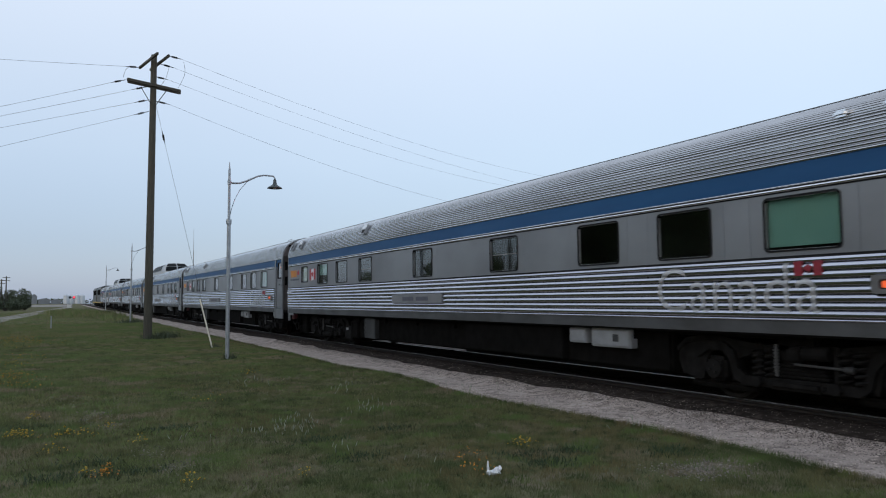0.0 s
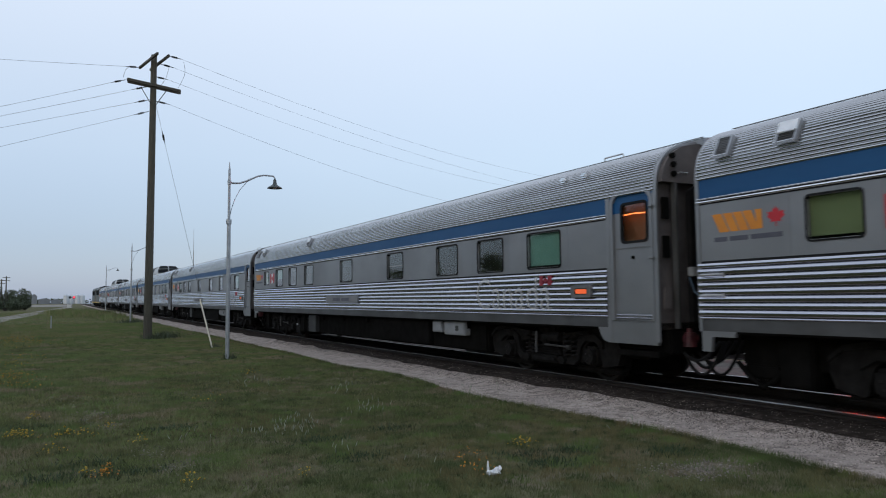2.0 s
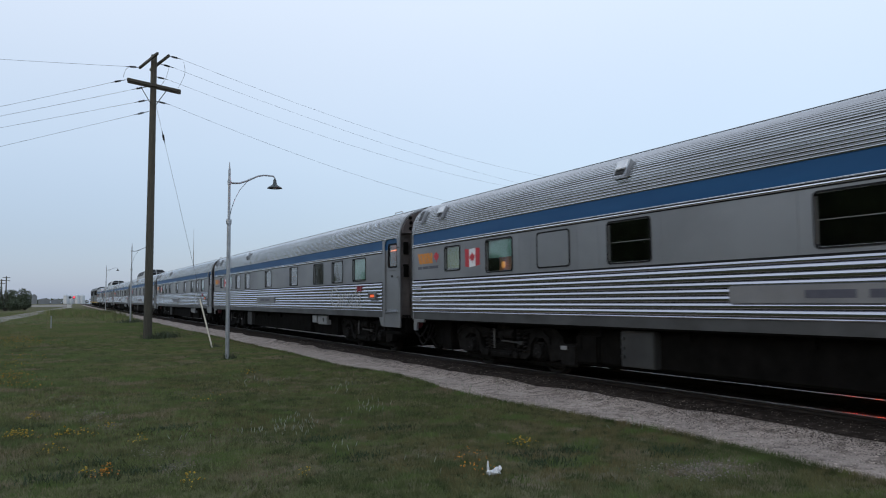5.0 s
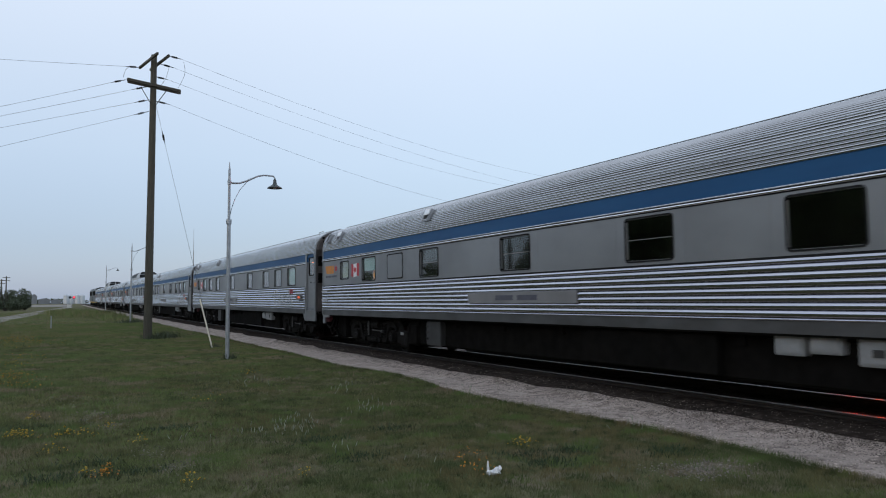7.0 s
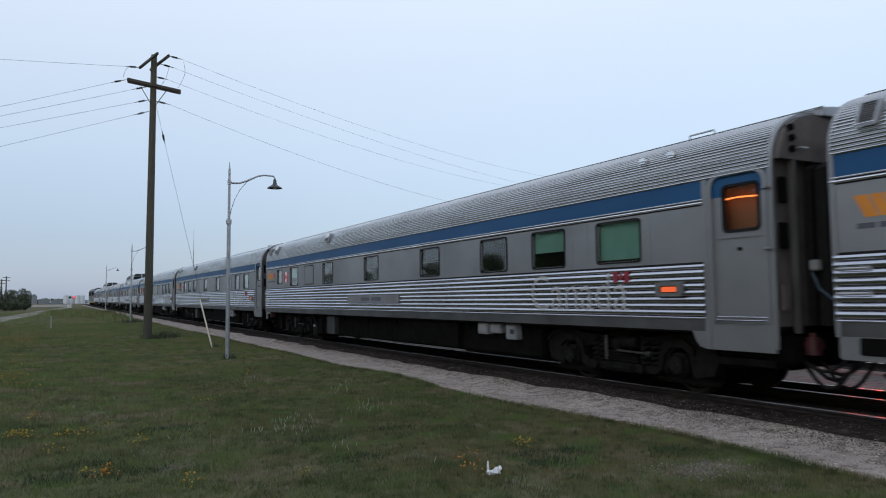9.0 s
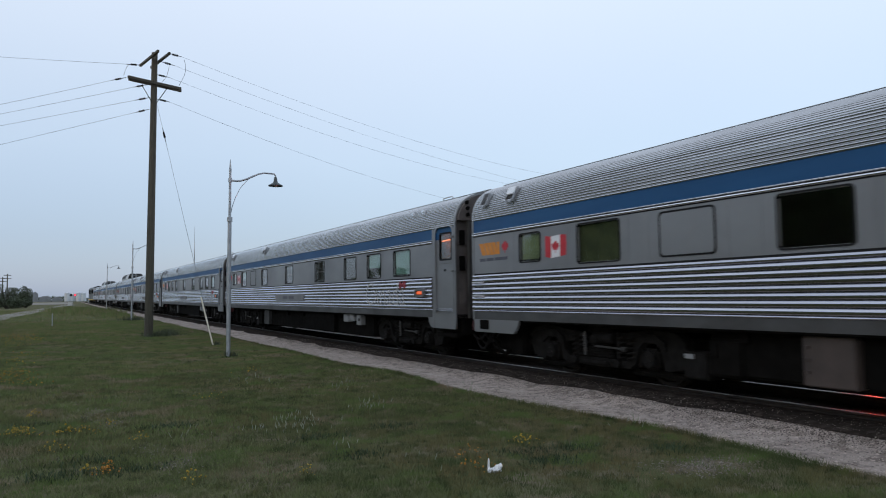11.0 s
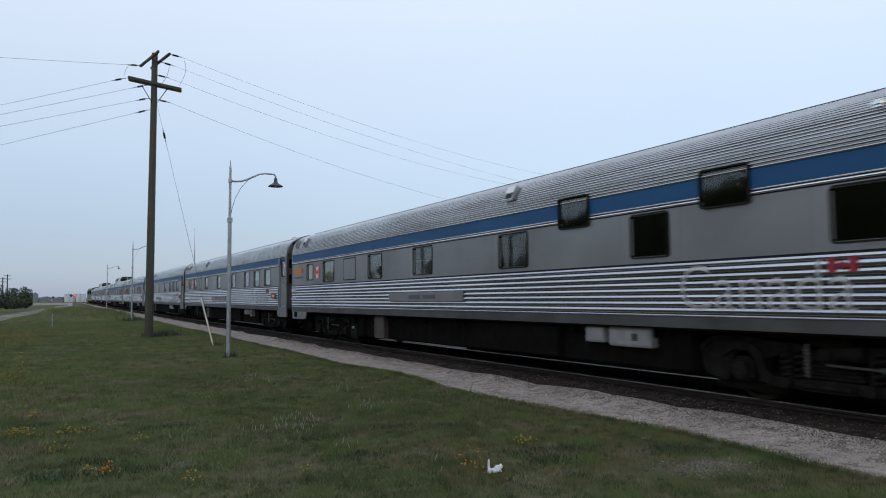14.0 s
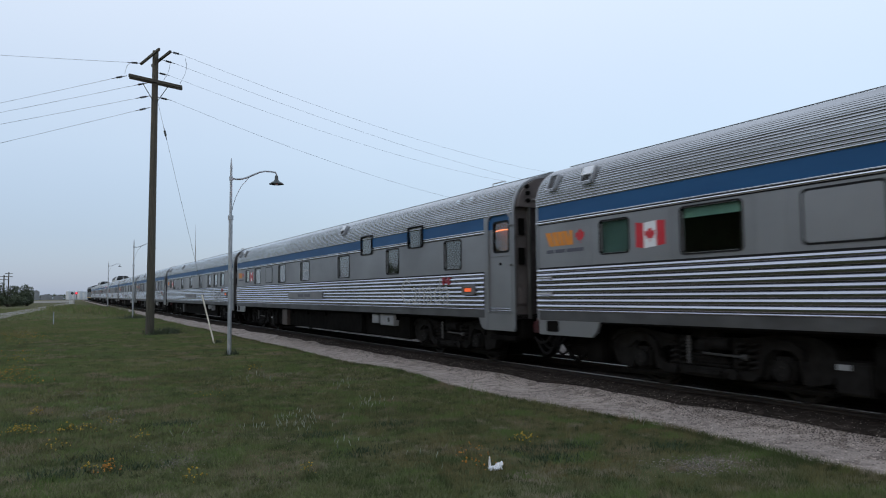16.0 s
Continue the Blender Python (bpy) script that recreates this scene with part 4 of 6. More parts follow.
def blended(name, a, b, c, scale, small, rough=0.95, bump=0.5, bump_scale=60.0, fleck=None):
    """Ground cover of three colours: a and b by broad patches, c by small ones, with grain."""
    m = material(name, a, rough, 0, b, scale, bump=bump, bump_scale=bump_scale, fine=0.3, spec=0.03)
    n, l = m.node_tree.nodes, m.node_tree.links
    p = n["Principled BSDF"]
    src = p.inputs["Base Color"].links[0].from_socket
    t = n.new("ShaderNodeTexNoise")
    t.inputs["Scale"].default_value, t.inputs["Detail"].default_value = small, 6
    l.new(n["Texture Coordinate"].outputs["Object"], t.inputs["Vector"])
    r = n.new("ShaderNodeMapRange")
    r.inputs["From Min"].default_value, r.inputs["From Max"].default_value = 0.48, 0.66
    l.new(t.outputs["Fac"], r.inputs["Value"])
    x = n.new("ShaderNodeMix")
    x.data_type = "RGBA"
    x.inputs["B"].default_value = (*c, 1)
    l.new(r.outputs[0], x.inputs["Factor"])
    l.new(src, x.inputs["A"])
    l.new(x.outputs["Result"], p.inputs["Base Color"])
    return m


GROUND = blended("grassy_soil", (0.085, 0.102, 0.045), (0.115, 0.105, 0.056), (0.16, 0.135, 0.095), 0.25, 1.6)
GRAVEL = blended("pale_crushed_gravel", (0.47, 0.40, 0.355), (0.34, 0.29, 0.26), (0.20, 0.168, 0.148), 0.9, 5.0, bump=0.9, bump_scale=35)
YARD = blended("grey_yard_gravel", (0.15, 0.138, 0.127), (0.12, 0.11, 0.10), (0.085, 0.077, 0.07), 0.7, 5.0, bump=0.9, bump_scale=35)
# oil stain and the train's shade are both in the ballast's dark colour
BALLAST = blended("oily_shade_dark_ballast", (0.036, 0.029, 0.025), (0.022, 0.018, 0.016), (0.062, 0.050, 0.043), 0.9, 9.0, bump=1.0, bump_scale=28)
ROADMAT = blended("dusty_gravel_road", (0.30, 0.28, 0.25), (0.25, 0.23, 0.21), (0.20, 0.185, 0.165), 0.1, 0.8)

gy = [-600, -200, -60, -20, -8, -2] + [2 * k for k in range(0, 60)] + [130, 150, 180, 220, 280, 360, 480, 650, 900, 1400, 2200, 3500]
gx = [-2500, -900, -400, -200, -100, -60, -40, -28] + [-20 + 2 * k for k in range(0, 22)] + [26, 34, 50, 80, 150, 300, 700, 1500, 3000]
ground = tagged(grid_sheet("ground", gx, gy, lambda x, y: ground_z(x, y) if y < 400 else ground_z(x, 400), GROUND), "short uneven grass with bare soil patches", "ground", kind="structure")

ys_path = [-60 + 0.5 * k for k in range(0, 400)] + [140 + 5 * k for k in range(0, 40)]


def path_sheet(name, left, right, lift, mat, ys, cols=5):
    verts, faces = [], []
    for y in ys:
        a, b = left(y), right(y)
        for k in range(cols):
            x = a + (b - a) * k / (cols - 1)
            verts.append((x, y, ground_z(x, y) + (lift(k / (cols - 1)) if callable(lift) else lift)))
    for j in range(len(ys) - 1):
        for k in range(cols - 1):
            i = j * cols + k
            faces.append((i, i + 1, i + cols + 1, i + cols))
    me = bpy.data.meshes.new(name)
    me.from_pydata(verts, [], faces)
    me.materials.append(mat)
    return new(name, me)


def wob(y, s, amp):
    return amp * (noise.noise((y * s, 3.1, 0.7)) + 0.5 * noise.noise((y * s * 3.3, 1.7, 5.2)))


def gravel_edge(y):
    wave = 0.18 * math.cos(2 * math.pi * (y - 7.2) / 8.5) * max(0.0, 1 - max(0.0, y - 14) / 16)
    return track_x(y) - 2.74 + wave + wob(y, 0.5, 0.10) + 0.004 * max(0, y - 10)


def shoulder(d):
    """Height of the bed over the ground at d metres from the track's middle: it swells up to the rail."""
    f = min(1.0, max(0.0, (d + 2.0) / 1.1))
    if d > -0.80:
        return 0.12 if d > -0.68 else 0.20
    return 0.02 + 0.18 * f * f * (3 - 2 * f)


def bed_sheet(name, left, right, steps, over, mat):
    """A strip along the track that follows the shoulder."""
    verts, faces = [], []
    for y in ys_path:
        a, b = left(y), right(y)
        for k in range(steps + 1):
            x = a + (b - a) * k / steps
            verts.append((x, y, ground_z(x, y) + shoulder(x - track_x(y)) + over))
    n = steps + 1
    for j in range(len(ys_path) - 1):
        for k in range(steps):
            i = j * n + k
            faces.append((i, i + 1, i + n + 1, i + n))
    me = bpy.data.meshes.new(name)
    me.from_pydata(verts, [], faces)
    me.materials.append(mat)
    return new(name, me)


tagged(bed_sheet("gravel_path", gravel_edge, lambda y: track_x(y) - 0.80, 14, 0.0, GRAVEL), "pale crushed gravel beside the track", "path", kind="structure")
tagged(path_sheet("gravel_yard", lambda y: track_x(y) + 0.9, lambda y: track_x(y) + 7.0 + wob(y, 0.3, 0.4), 0.02, YARD, ys_path), "grey gravel yard beyond the track", "path", kind="structure")
ballast = tagged(bed_sheet("ballast", lambda y: track_x(y) - 1.40 + wob(y, 0.8, 0.12), lambda y: track_x(y) - 0.70, 6, 0.008, BALLAST), "dark oil-stained track ballast", "ballast", kind="structure")
tagged(path_sheet("ballast_middle", lambda y: track_x(y) - 0.70, lambda y: track_x(y) + 2.2 + wob(y + 50, 1.1, 0.15),
                  lambda f: 0.128 if f < 0.55 else 0.128 - 0.22 * (f - 0.55), BALLAST, ys_path, 9), "oil-stained ballast between the rails, darkened for the train's shade", "ballast", kind="structure")

# rails and ties
def rail(name, off, ys=ys_path[::4], drift=0.0):
    prof = [(-0.075, -0.18), (-0.075, -0.165), (-0.012, -0.14), (-0.010, -0.05), (-0.034, -0.035), (-0.036, -0.008)]
    prof = prof + [(-x, z) for x, z in prof[::-1]]
    ob = new(name)
    for nm, pr, mat in (("rail_web", prof, RAIL_SIDE), ("rail_head", [(-0.020, -0.008), (-0.018, -0.002), (-0.009, 0.0), (0.009, 0.0), (0.018, -0.002), (0.020, -0.008)], RAIL_TOP)):
        bm = B()
        rings = []
        for y in ys:
            rings.append([bm.verts.new((track_x(y) + off + drift * (y - 9.0) + x, y, rise(y) + 0.04 + z)) for x, z in pr])
        for a, b in zip(rings, rings[1:]):
            for k in range(len(pr) - 1):
                bm.faces.new((a[k], b[k], b[k + 1], a[k + 1]))
        part(nm, bm, mat, ob, smooth=nm == "rail_head")
    return ob


for off in (-0.7525, 0.7525):
    tagged(rail("rail", off), "steel rail with a polished head and rusty web", "rail", "rails of the track")
siding = [k * 1.0 for k in range(-30, 20)]
tagged(rail("rail", 1.68, siding, -0.035), "rail of a siding that closes in on the track", "rail", "rails of the siding")
tagged(rail("rail", 6.3, [k * 2.0 for k in range(-20, 60)], 0.0), "rail of the farther yard track", "rail", "rails of the siding")
tie_mesh = box(B(), -1.16, 1.16, -0.11, 0.11, -0.39, -0.205, 0.012)
bed = tagged(new("tie_row"), "creosoted timber ties under the rails", "railway tie")
tie_me = None
for k in range(-10, 170):
    y = 0.53 * k
    if tie_me is None:
        t = part("tie", tie_mesh, TIE, bed)
        tie_me = t.data
    else:
        t = new("tie", tie_me)
        t.parent = bed
    t.location = (track_x(y) + random.uniform(-0.03, 0.03), y, rise(y) + 0.04 + random.uniform(-0.01, 0.01))
    t.rotation_euler[2] = random.uniform(-0.02, 0.02)

# far road on the other side of the grass
def road_mid(y):
    return -4.4 + 0.066 * (y - 82)


ys_road = [30 + 4 * k for k in range(0, 46)]
tagged(path_sheet("road", lambda y: road_mid(y) - 1.3 + wob(y, 0.1, 0.2), lambda y: road_mid(y) + 1.2 + wob(y + 9, 0.1, 0.2), 0.03, ROADMAT, ys_road), "pale dusty gravel road leading to the crossing", "road", kind="structure")
tagged(path_sheet("gravel_lot", lambda y: -9.0 + wob(y, 0.05, 2.0), lambda y: 0.02 * y + 0.6 + wob(y, 0.07, 1.0), 0.05, ROADMAT, [222 + 4 * k for k in range(0, 26)]), "pale gravel turning area by the crossing", "road", kind="structure")

# unseen dark ground beside the verge, added to darken reflections in the fluting
DARK_STRIP = blended("dark_reflected_ground", (0.052, 0.051, 0.052), (0.040, 0.039, 0.040), (0.070, 0.069, 0.068), 0.3, 3.0, bump=0.3)
tagged(path_sheet("station_road", lambda y: -16.5 + wob(y, 0.05, 0.3), lambda y: -5.0 - 0.06 * max(0.0, y) + wob(y + 20, 0.2, 0.2), 0.03, DARK_STRIP, [-60 + 4 * k for k in range(0, 36)]), "dark unseen strip of ground added for the train's reflections", "road", kind="structure")

# ---- station lamps, utility pole, wires ----
def street_lamp(x, y, tall, lean=0.0):
    z0 = ground_z(x, y)
    lamp = tagged(new("street_lamp"), "grey steel platform lamp with a curved arm and dark shade", "lamp", "platform lamps along the track")
    lamp.location = (x, y, z0)
    lamp.rotation_euler = (0, radians(lean), radians(0))
    part("post", rod(rod(B(), (0, 0, -0.3), (0, 0, 4.3), 0.066, 0.060, 12), (0, 0, 4.25), (0, 0, tall - 0.35), 0.045, 0.038, 12), GALV, lamp)
    part("finial", rod(B(), (0, 0, tall - 0.36), (0, 0, tall), 0.042, 0.008, 10), GALV, lamp)
    for za, zb, rr in ((4.2, 4.34, 0.085), (tall - 0.72, tall - 0.6, 0.06), (2.55, 2.62, 0.078)):
        part("collar", rod(B(), (0, 0, za), (0, 0, zb), rr, rr, 12), GALV, lamp)
    z = tall - 0.66
    arm = [(0, 0, z), (0.18, 0, z - 0.01), (0.34, 0, z + 0.01), (0.5, 0, z + 0.07), (0.7, 0, z + 0.17), (0.9, 0, z + 0.27), (1.08, 0, z + 0.31), (1.3, 0, z + 0.31), (1.40, 0, z + 0.30), (1.44, 0, z + 0.24), (1.44, 0, z + 0.14)]
    part("arm", tube(B(), arm, [0.03] * 5 + [0.026] * 6, 8), GALV, lamp, smooth=True)
    br = [(0.03, 0, z - 1.05), (0.07, 0, z - 0.85), (0.16, 0, z - 0.55), (0.32, 0, z - 0.22), (0.55, 0, z + 0.06), (0.74, 0, z + 0.19)]
    part("brace", tube(B(), br, 0.011, 6), GALV, lamp, smooth=True)
    bm = B()
    prof = [(0.035, 0.15), (0.05, 0.13), (0.06, 0.02), (0.085, -0.03), (0.15, -0.07), (0.225, -0.115), (0.24, -0.14), (0.22, -0.135), (0.14, -0.085), (0.03, -0.06)]
    n = 24
    rings = [[bm.verts.new((1.44 + r * math.cos(2 * math.pi * k / n), r * math.sin(2 * math.pi * k / n), z + 0.05 + zz)) for k in range(n)] for r, zz in prof]
    for a, b in zip(rings, rings[1:]):
        for k in range(n):
            bm.faces.new((a[k], b[k], b[(k + 1) % n], a[(k + 1) % n]))
    sh = part("shade", bm, LAMP_GREEN, lamp, "dark enamel bell shade", smooth=True)
    bm = B()
    bmesh.ops.create_uvsphere(bm, u_segments=12, v_segments=8, radius=0.06, matrix=Matrix.Translation((1.44, 0, z - 0.05)))
    part("bulb", bm, WHITE_VINYL, sh)
    return lamp


street_lamp(4.82, 23.05, 6.17, 0.2)
street_lamp(5.58, 63.0, 6.42, 0.2)
street_lamp(6.58, 110.5, 6.62, 0.2)


def utility_pole(x, y, tall, lean_x, label, lines=True):
    z0 = ground_z(x, y)
    pole = tagged(new("utility_pole"), label, "utility pole", "poles of the overhead line")
    pole.matrix_world = pose(x, y, z0, 0, lean_x, 0)
    part("shaft", rod(B(), (0, 0, -0.5), (0, 0, tall), 0.20, 0.135, 14), WOOD_POLE, pole)
    # twin main arms across, and two top arms along the line of the track
    for off in (-0.17, 0.17):
        a = part("crossarm", box(B(), -1.32, 1.32, off - 0.055, off + 0.055, -0.07, 0.07, 0.01), WOOD_POLE, pole)
        a.matrix_local = pose(0.06 + off * 0.5, 0, tall - 1.52, 0, 0, 20)
    for off in (-0.26, 0.26):
        a = part("top_arm", box(B(), -1.35, 1.35, off - 0.05, off + 0.05, -0.06, 0.06, 0.01), WOOD_POLE, pole)
        a.matrix_local = pose(0, 0, tall - 0.33, 0, 0, 101)
    bm = B()
    for s in (-1, 1):
        rod(bm, (s * 0.1, -0.24, tall - 2.5), (s * 0.55, -0.24, tall - 1.75), 0.018, n=6)
    part("arm_brace", bm, UNDER, pole)
    return pole


PX, PY, PT = 4.00, 36.66, 13.62
utility_pole(PX, PY, PT, 0.35, "weathered brown wooden utility pole with crossarms")
utility_pole(61.5, 62.7, 12.9, 0.0, "wooden utility pole beyond the track")


def insulator(a, b, name="insulator"):
    a, b = Vector(a), Vector(b)
    d = (b - a).normalized()
    bm = B()
    rod(bm, a, b, 0.016, n=6)
    for k in range(3):
        m = a + (b - a) * (0.40 + 0.14 * k)
        rod(bm, m - d * 0.03, m + d * 0.03, 0.055, 0.035, 10)
    return part(name, bm, UNDER)


def wire(a, b, sag, r=0.0055, label="thin black overhead wire"):
    a, b = Vector(a), Vector(b)
    pts = [a + (b - a) * f - Vector((0, 0, 4 * sag * f * (1 - f))) for f in [k / 24 for k in range(25)]]
    w = part("overhead_wire", tube(B(), pts, r, 5), BLACK_TRIM)
    return tagged(w, label, "wire", "overhead wires")


def span(a, b, sag, r=0.0055):
    """A wire with a strain insulator at its near end."""
    a, b = Vector(a), Vector(b)
    d = (b - a).normalized()
    tagged(insulator(a, a + d * 0.75), "dark strain insulator on the pole", "insulator", "insulators of the pole")
    wire(a + d * 0.75, b, sag, r)


RIGHT = Vector((61.5, 62.7, 0))
span((PX + 0.51, PY - 1.28, 13.12), RIGHT + Vector((0, 0, 14.6)), 1.75)
span((PX + 0.30, PY - 0.3, 12.98), RIGHT + Vector((0, 0, 12.4)), 1.4)
span((PX + 0.15, PY + 0.6, 12.60), RIGHT + Vector((0.3, 0, 13.6)), 2.2)
span((PX + 0.15, PY, 11.22), RIGHT + Vector((0, 0, 11.0)), 2.6, 0.006)
# spans to the next pole on the other side
for a, b, sag in (((PX - 0.5, PY + 0.1, 12.80), (-18.0, 52.0, 15.9), 0.1), ((PX - 1.2, PY - 0.45, 11.95), (-18.0, 52.0, 8.8), 0.2), ((PX - 0.2, PY, 11.87), (-18.0, 52.0, 8.4), 0.15),
                  ((PX - 0.1, PY, 11.25), (-18.0, 52.0, 7.7), 0.05), ((PX - 0.12, PY, 10.68), (-18.0, 52.0, 5.7), 0.0)):
    span(a, b, sag, 0.007)
for pts in ([(PX + 1.3, PY - 0.95, 13.0), (PX + 1.42, PY - 0.8, 12.7), (PX + 1.35, PY - 0.3, 12.3), (PX + 1.25, PY + 0.3, 12.08)],
            [(PX - 0.7, PY + 0.2, 12.84), (PX - 0.95, PY, 12.75), (PX - 1.2, PY - 0.2, 12.5), (PX - 1.3, PY - 0.45, 12.05)],
            [(PX + 0.75, PY, 12.9), (PX + 0.7, PY + 0.1, 12.5), (PX + 0.5, PY + 0.1, 12.2), (PX + 0.4, PY + 0.1, 12.0)]):
    a, b, c, d = (Vector(p) for p in pts)
    loop = [(1 - f) ** 3 * a + 3 * f * (1 - f) ** 2 * (b + (b - a) * 0.5) + 3 * f * f * (1 - f) * (c + (c - d) * 0.5) + f ** 3 * d for f in [k / 12 for k in range(13)]]
    tagged(part("jumper_wire", tube(B(), loop, 0.008, 5), BLACK_TRIM), "thin jumper wire looped at the pole head", "wire", "overhead wires")
tagged(insulator((4.36, 35.60, 9.57), (4.44, 35.10, 8.86)), "dark strain insulator in the guy wire", "insulator", "insulators of the pole")
utility_pole(-18.2, 52.0, 16.4, 0.0, "tall wooden utility pole at the road")
guy = wire((4.2, 36.6, 10.99), (5.47, 28.7, -0.25), 0.0, 0.006, "steel guy wire stayed to the ground")

# ---- stakes and litter ----
PAPER = material("white_paper", (0.82, 0.83, 0.84), 0.7, 0, (0.70, 0.71, 0.73), 12)
WHITE_PAINT = material("chalky_white_paint", (0.62, 0.63, 0.62), 0.6, 0, (0.45, 0.46, 0.44), 6, fine=0.1)
IVORY = material("faded_ivory_plastic", (0.60, 0.56, 0.44), 0.6, 0, (0.50, 0.46, 0.36), 5, fine=0.08)
stake = tagged(part("guy_guard", rod(B(), (5.45, 28.40, -0.45), (5.20, 30.02, 1.66), 0.030, 0.030, 10), IVORY), "ivory white guard sleeve on the guy wire", "guard")
bm = B()
box(bm, -0.03, 0.03, -0.015, 0.015, -0.2, 0.86, 0.006)
post = tagged(part("marker_post", bm, GALV), "short weathered grey marker post in the grass", "post")
post.matrix_world = pose(0.01, 53.5, ground_z(0, 53.5))
bm = B()
rng = np.random.default_rng(5)
for cx, cz, w, tall in ((-0.055, 0.07, 0.018, 0.13), (-0.05, 0.025, 0.035, 0.06), (-0.01, 0.025, 0.05, 0.05), (0.035, 0.035, 0.045, 0.07), (0.06, 0.05, 0.03, 0.075), (0.03, 0.02, 0.06, 0.04)):
    made = bmesh.ops.create_icosphere(bm, subdivisions=2, radius=1.0, matrix=Matrix.LocRotScale((cx, rng.uniform(-0.02, 0.02), cz), Euler((rng.uniform(-0.4, 0.4), rng.uniform(-0.4, 0.4), 0)), (w * 0.7, 0.03, tall * 0.55)))
    for v in made["verts"]:
        v.co += Vector(rng.uniform(-0.009, 0.009, 3))
litter = tagged(part("litter", bm, PAPER), "crumpled white paper bag on the grass", "litter")
litter.matrix_world = pose(4.0, 6.38, ground_z(4, 6.4), 0, 0, -28)

# crossing flasher that stands beyond the train
fl_sig = tagged(new("crossing_signal"), "level crossing flasher with a lit red lamp beyond the train", "signal", "crossing signals")
fl_sig.matrix_world = pose(27.44, 16.47, ground_z(27.44, 16.47), 0, 0, 31.0)
part("mast", rod(B(), (0, 0, -0.3), (0, 0, 3.6), 0.06, n=10), GALV, fl_sig)
part("crossbar", box(B(), 0.05, 0.10, -0.55, 0.55, 2.81, 2.89), GALV, fl_sig)
for sy, mat in ((0.0, RED_GLOW), (0.5, LAMP_GREEN)):
    head = part("lamp_head", rod(B(), (-0.06, sy, 2.85), (0.06, sy, 2.85), 0.28, n=20), UNDER, fl_sig)
    part("lens", rod(B(), (-0.10, sy, 2.85), (-0.065, sy, 2.85), 0.15, n=16), mat, head, "lit red lens" if mat is RED_GLOW else "dark lens")


# ---- far distance ----
def foliage_mesh(bm, blobs, leaves, size, seed):
    """Many small leaf quads scattered through lumps."""
    rg = np.random.default_rng(seed)
    for (cx, cy, cz, rx, ry, rz) in blobs:
        for _ in range(leaves):
            d = rg.normal(size=3)
            d /= np.linalg.norm(d)
            k = rg.uniform(0.55, 1.0) ** 0.5
            p = Vector((cx + rx * d[0] * k, cy + ry * d[1] * k, cz + rz * d[2] * k))
            u = Vector(rg.normal(size=3)).normalized() * size * rg.uniform(0.6, 1.3)
            w = Vector(rg.normal(size=3)).normalized() * size * rg.uniform(0.5, 1.0)
            bm.faces.new([bm.verts.new(p - u), bm.verts.new(p + w * 0.7), bm.verts.new(p + u), bm.verts.new(p - w * 0.7)])
    return bm


LEAF = material("dusky_leaves", (0.062, 0.082, 0.040), 0.7, 0, (0.042, 0.058, 0.030), 0.6, vary=-0.3, fine=0.2)
# lighter copy of LEAF, so the trees reflect brighter green in the windows
TREE_LEAF = material("lightened_reflected_leaves", (0.105, 0.135, 0.040), 0.7, 0, (0.060, 0.085, 0.028), 0.6, vary=-0.3, fine=0.2)
BARK = material("dark_bark", (0.06, 0.05, 0.04), 0.9, 0, (0.04, 0.033, 0.026), 4, bump=0.4)


def shrub(x, y, wide, tall, seed):
    rg = np.random.default_rng(seed)
    z0 = ground_z(x, y)
    s = tagged(new("shrub"), "dark green roadside shrub with several stems", "shrub", "shrubs by the road")
    s.location = (x, y, z0)
    bm = B()
    for k in range(5):
        a = rg.uniform(0, 6.28)
        tube(bm, [(0.2 * math.cos(a), 0.2 * math.sin(a), -0.1), (wide * 0.2 * math.cos(a), wide * 0.2 * math.sin(a), tall * 0.45), (wide * 0.36 * math.cos(a), wide * 0.36 * math.sin(a), tall * 0.8)], [0.09, 0.06, 0.02], 6)
    part("stem", bm, BARK, s)
    blobs = [(rg.uniform(-wide / 2, wide / 2), rg.uniform(-1, 1), tall * rg.uniform(0.16, 0.74), wide * rg.uniform(0.14, 0.26), 1.2, tall * rg.uniform(0.12, 0.24)) for _ in range(18)]
    part("crown", foliage_mesh(B(), blobs, 170, 0.15, seed), LEAF, s)


def tree(x, y, tall, seed):
    rg = np.random.default_rng(seed)
    t = tagged(new("tree"), "leafy unseen tree with a dark trunk, reflected in the train", "tree", "trees along the station road")
    t.location = (x, y, ground_z(x, y))
    bm = B()
    tube(bm, [(0, 0, -0.2), (0.1, 0.05, tall * 0.25), (0.05, 0.2, tall * 0.55), (0.2, 0.1, tall * 0.85)], [0.24, 0.18, 0.12, 0.03], 8)
    blobs = []
    for k in range(11):
        a, up = rg.uniform(0, 6.28), rg.uniform(0.12, 0.8)
        far = tall * rg.uniform(0.14, 0.34) * (1.2 - up * 0.6)
        tip = (far * math.cos(a), far * math.sin(a), tall * (up + 0.1))
        tube(bm, [(0.06, 0.1, tall * up * 0.8), (tip[0] * 0.5, tip[1] * 0.5, tall * (up * 0.9 + 0.03)), tip], [0.08, 0.05, 0.02], 5)
        blobs.append((*tip, tall * 0.19, tall * 0.19, tall * 0.15))
    part("trunk", bm, BARK, t)
    part("crown", foliage_mesh(B(), blobs, 340, 0.24, seed), TREE_LEAF, t)
    return t


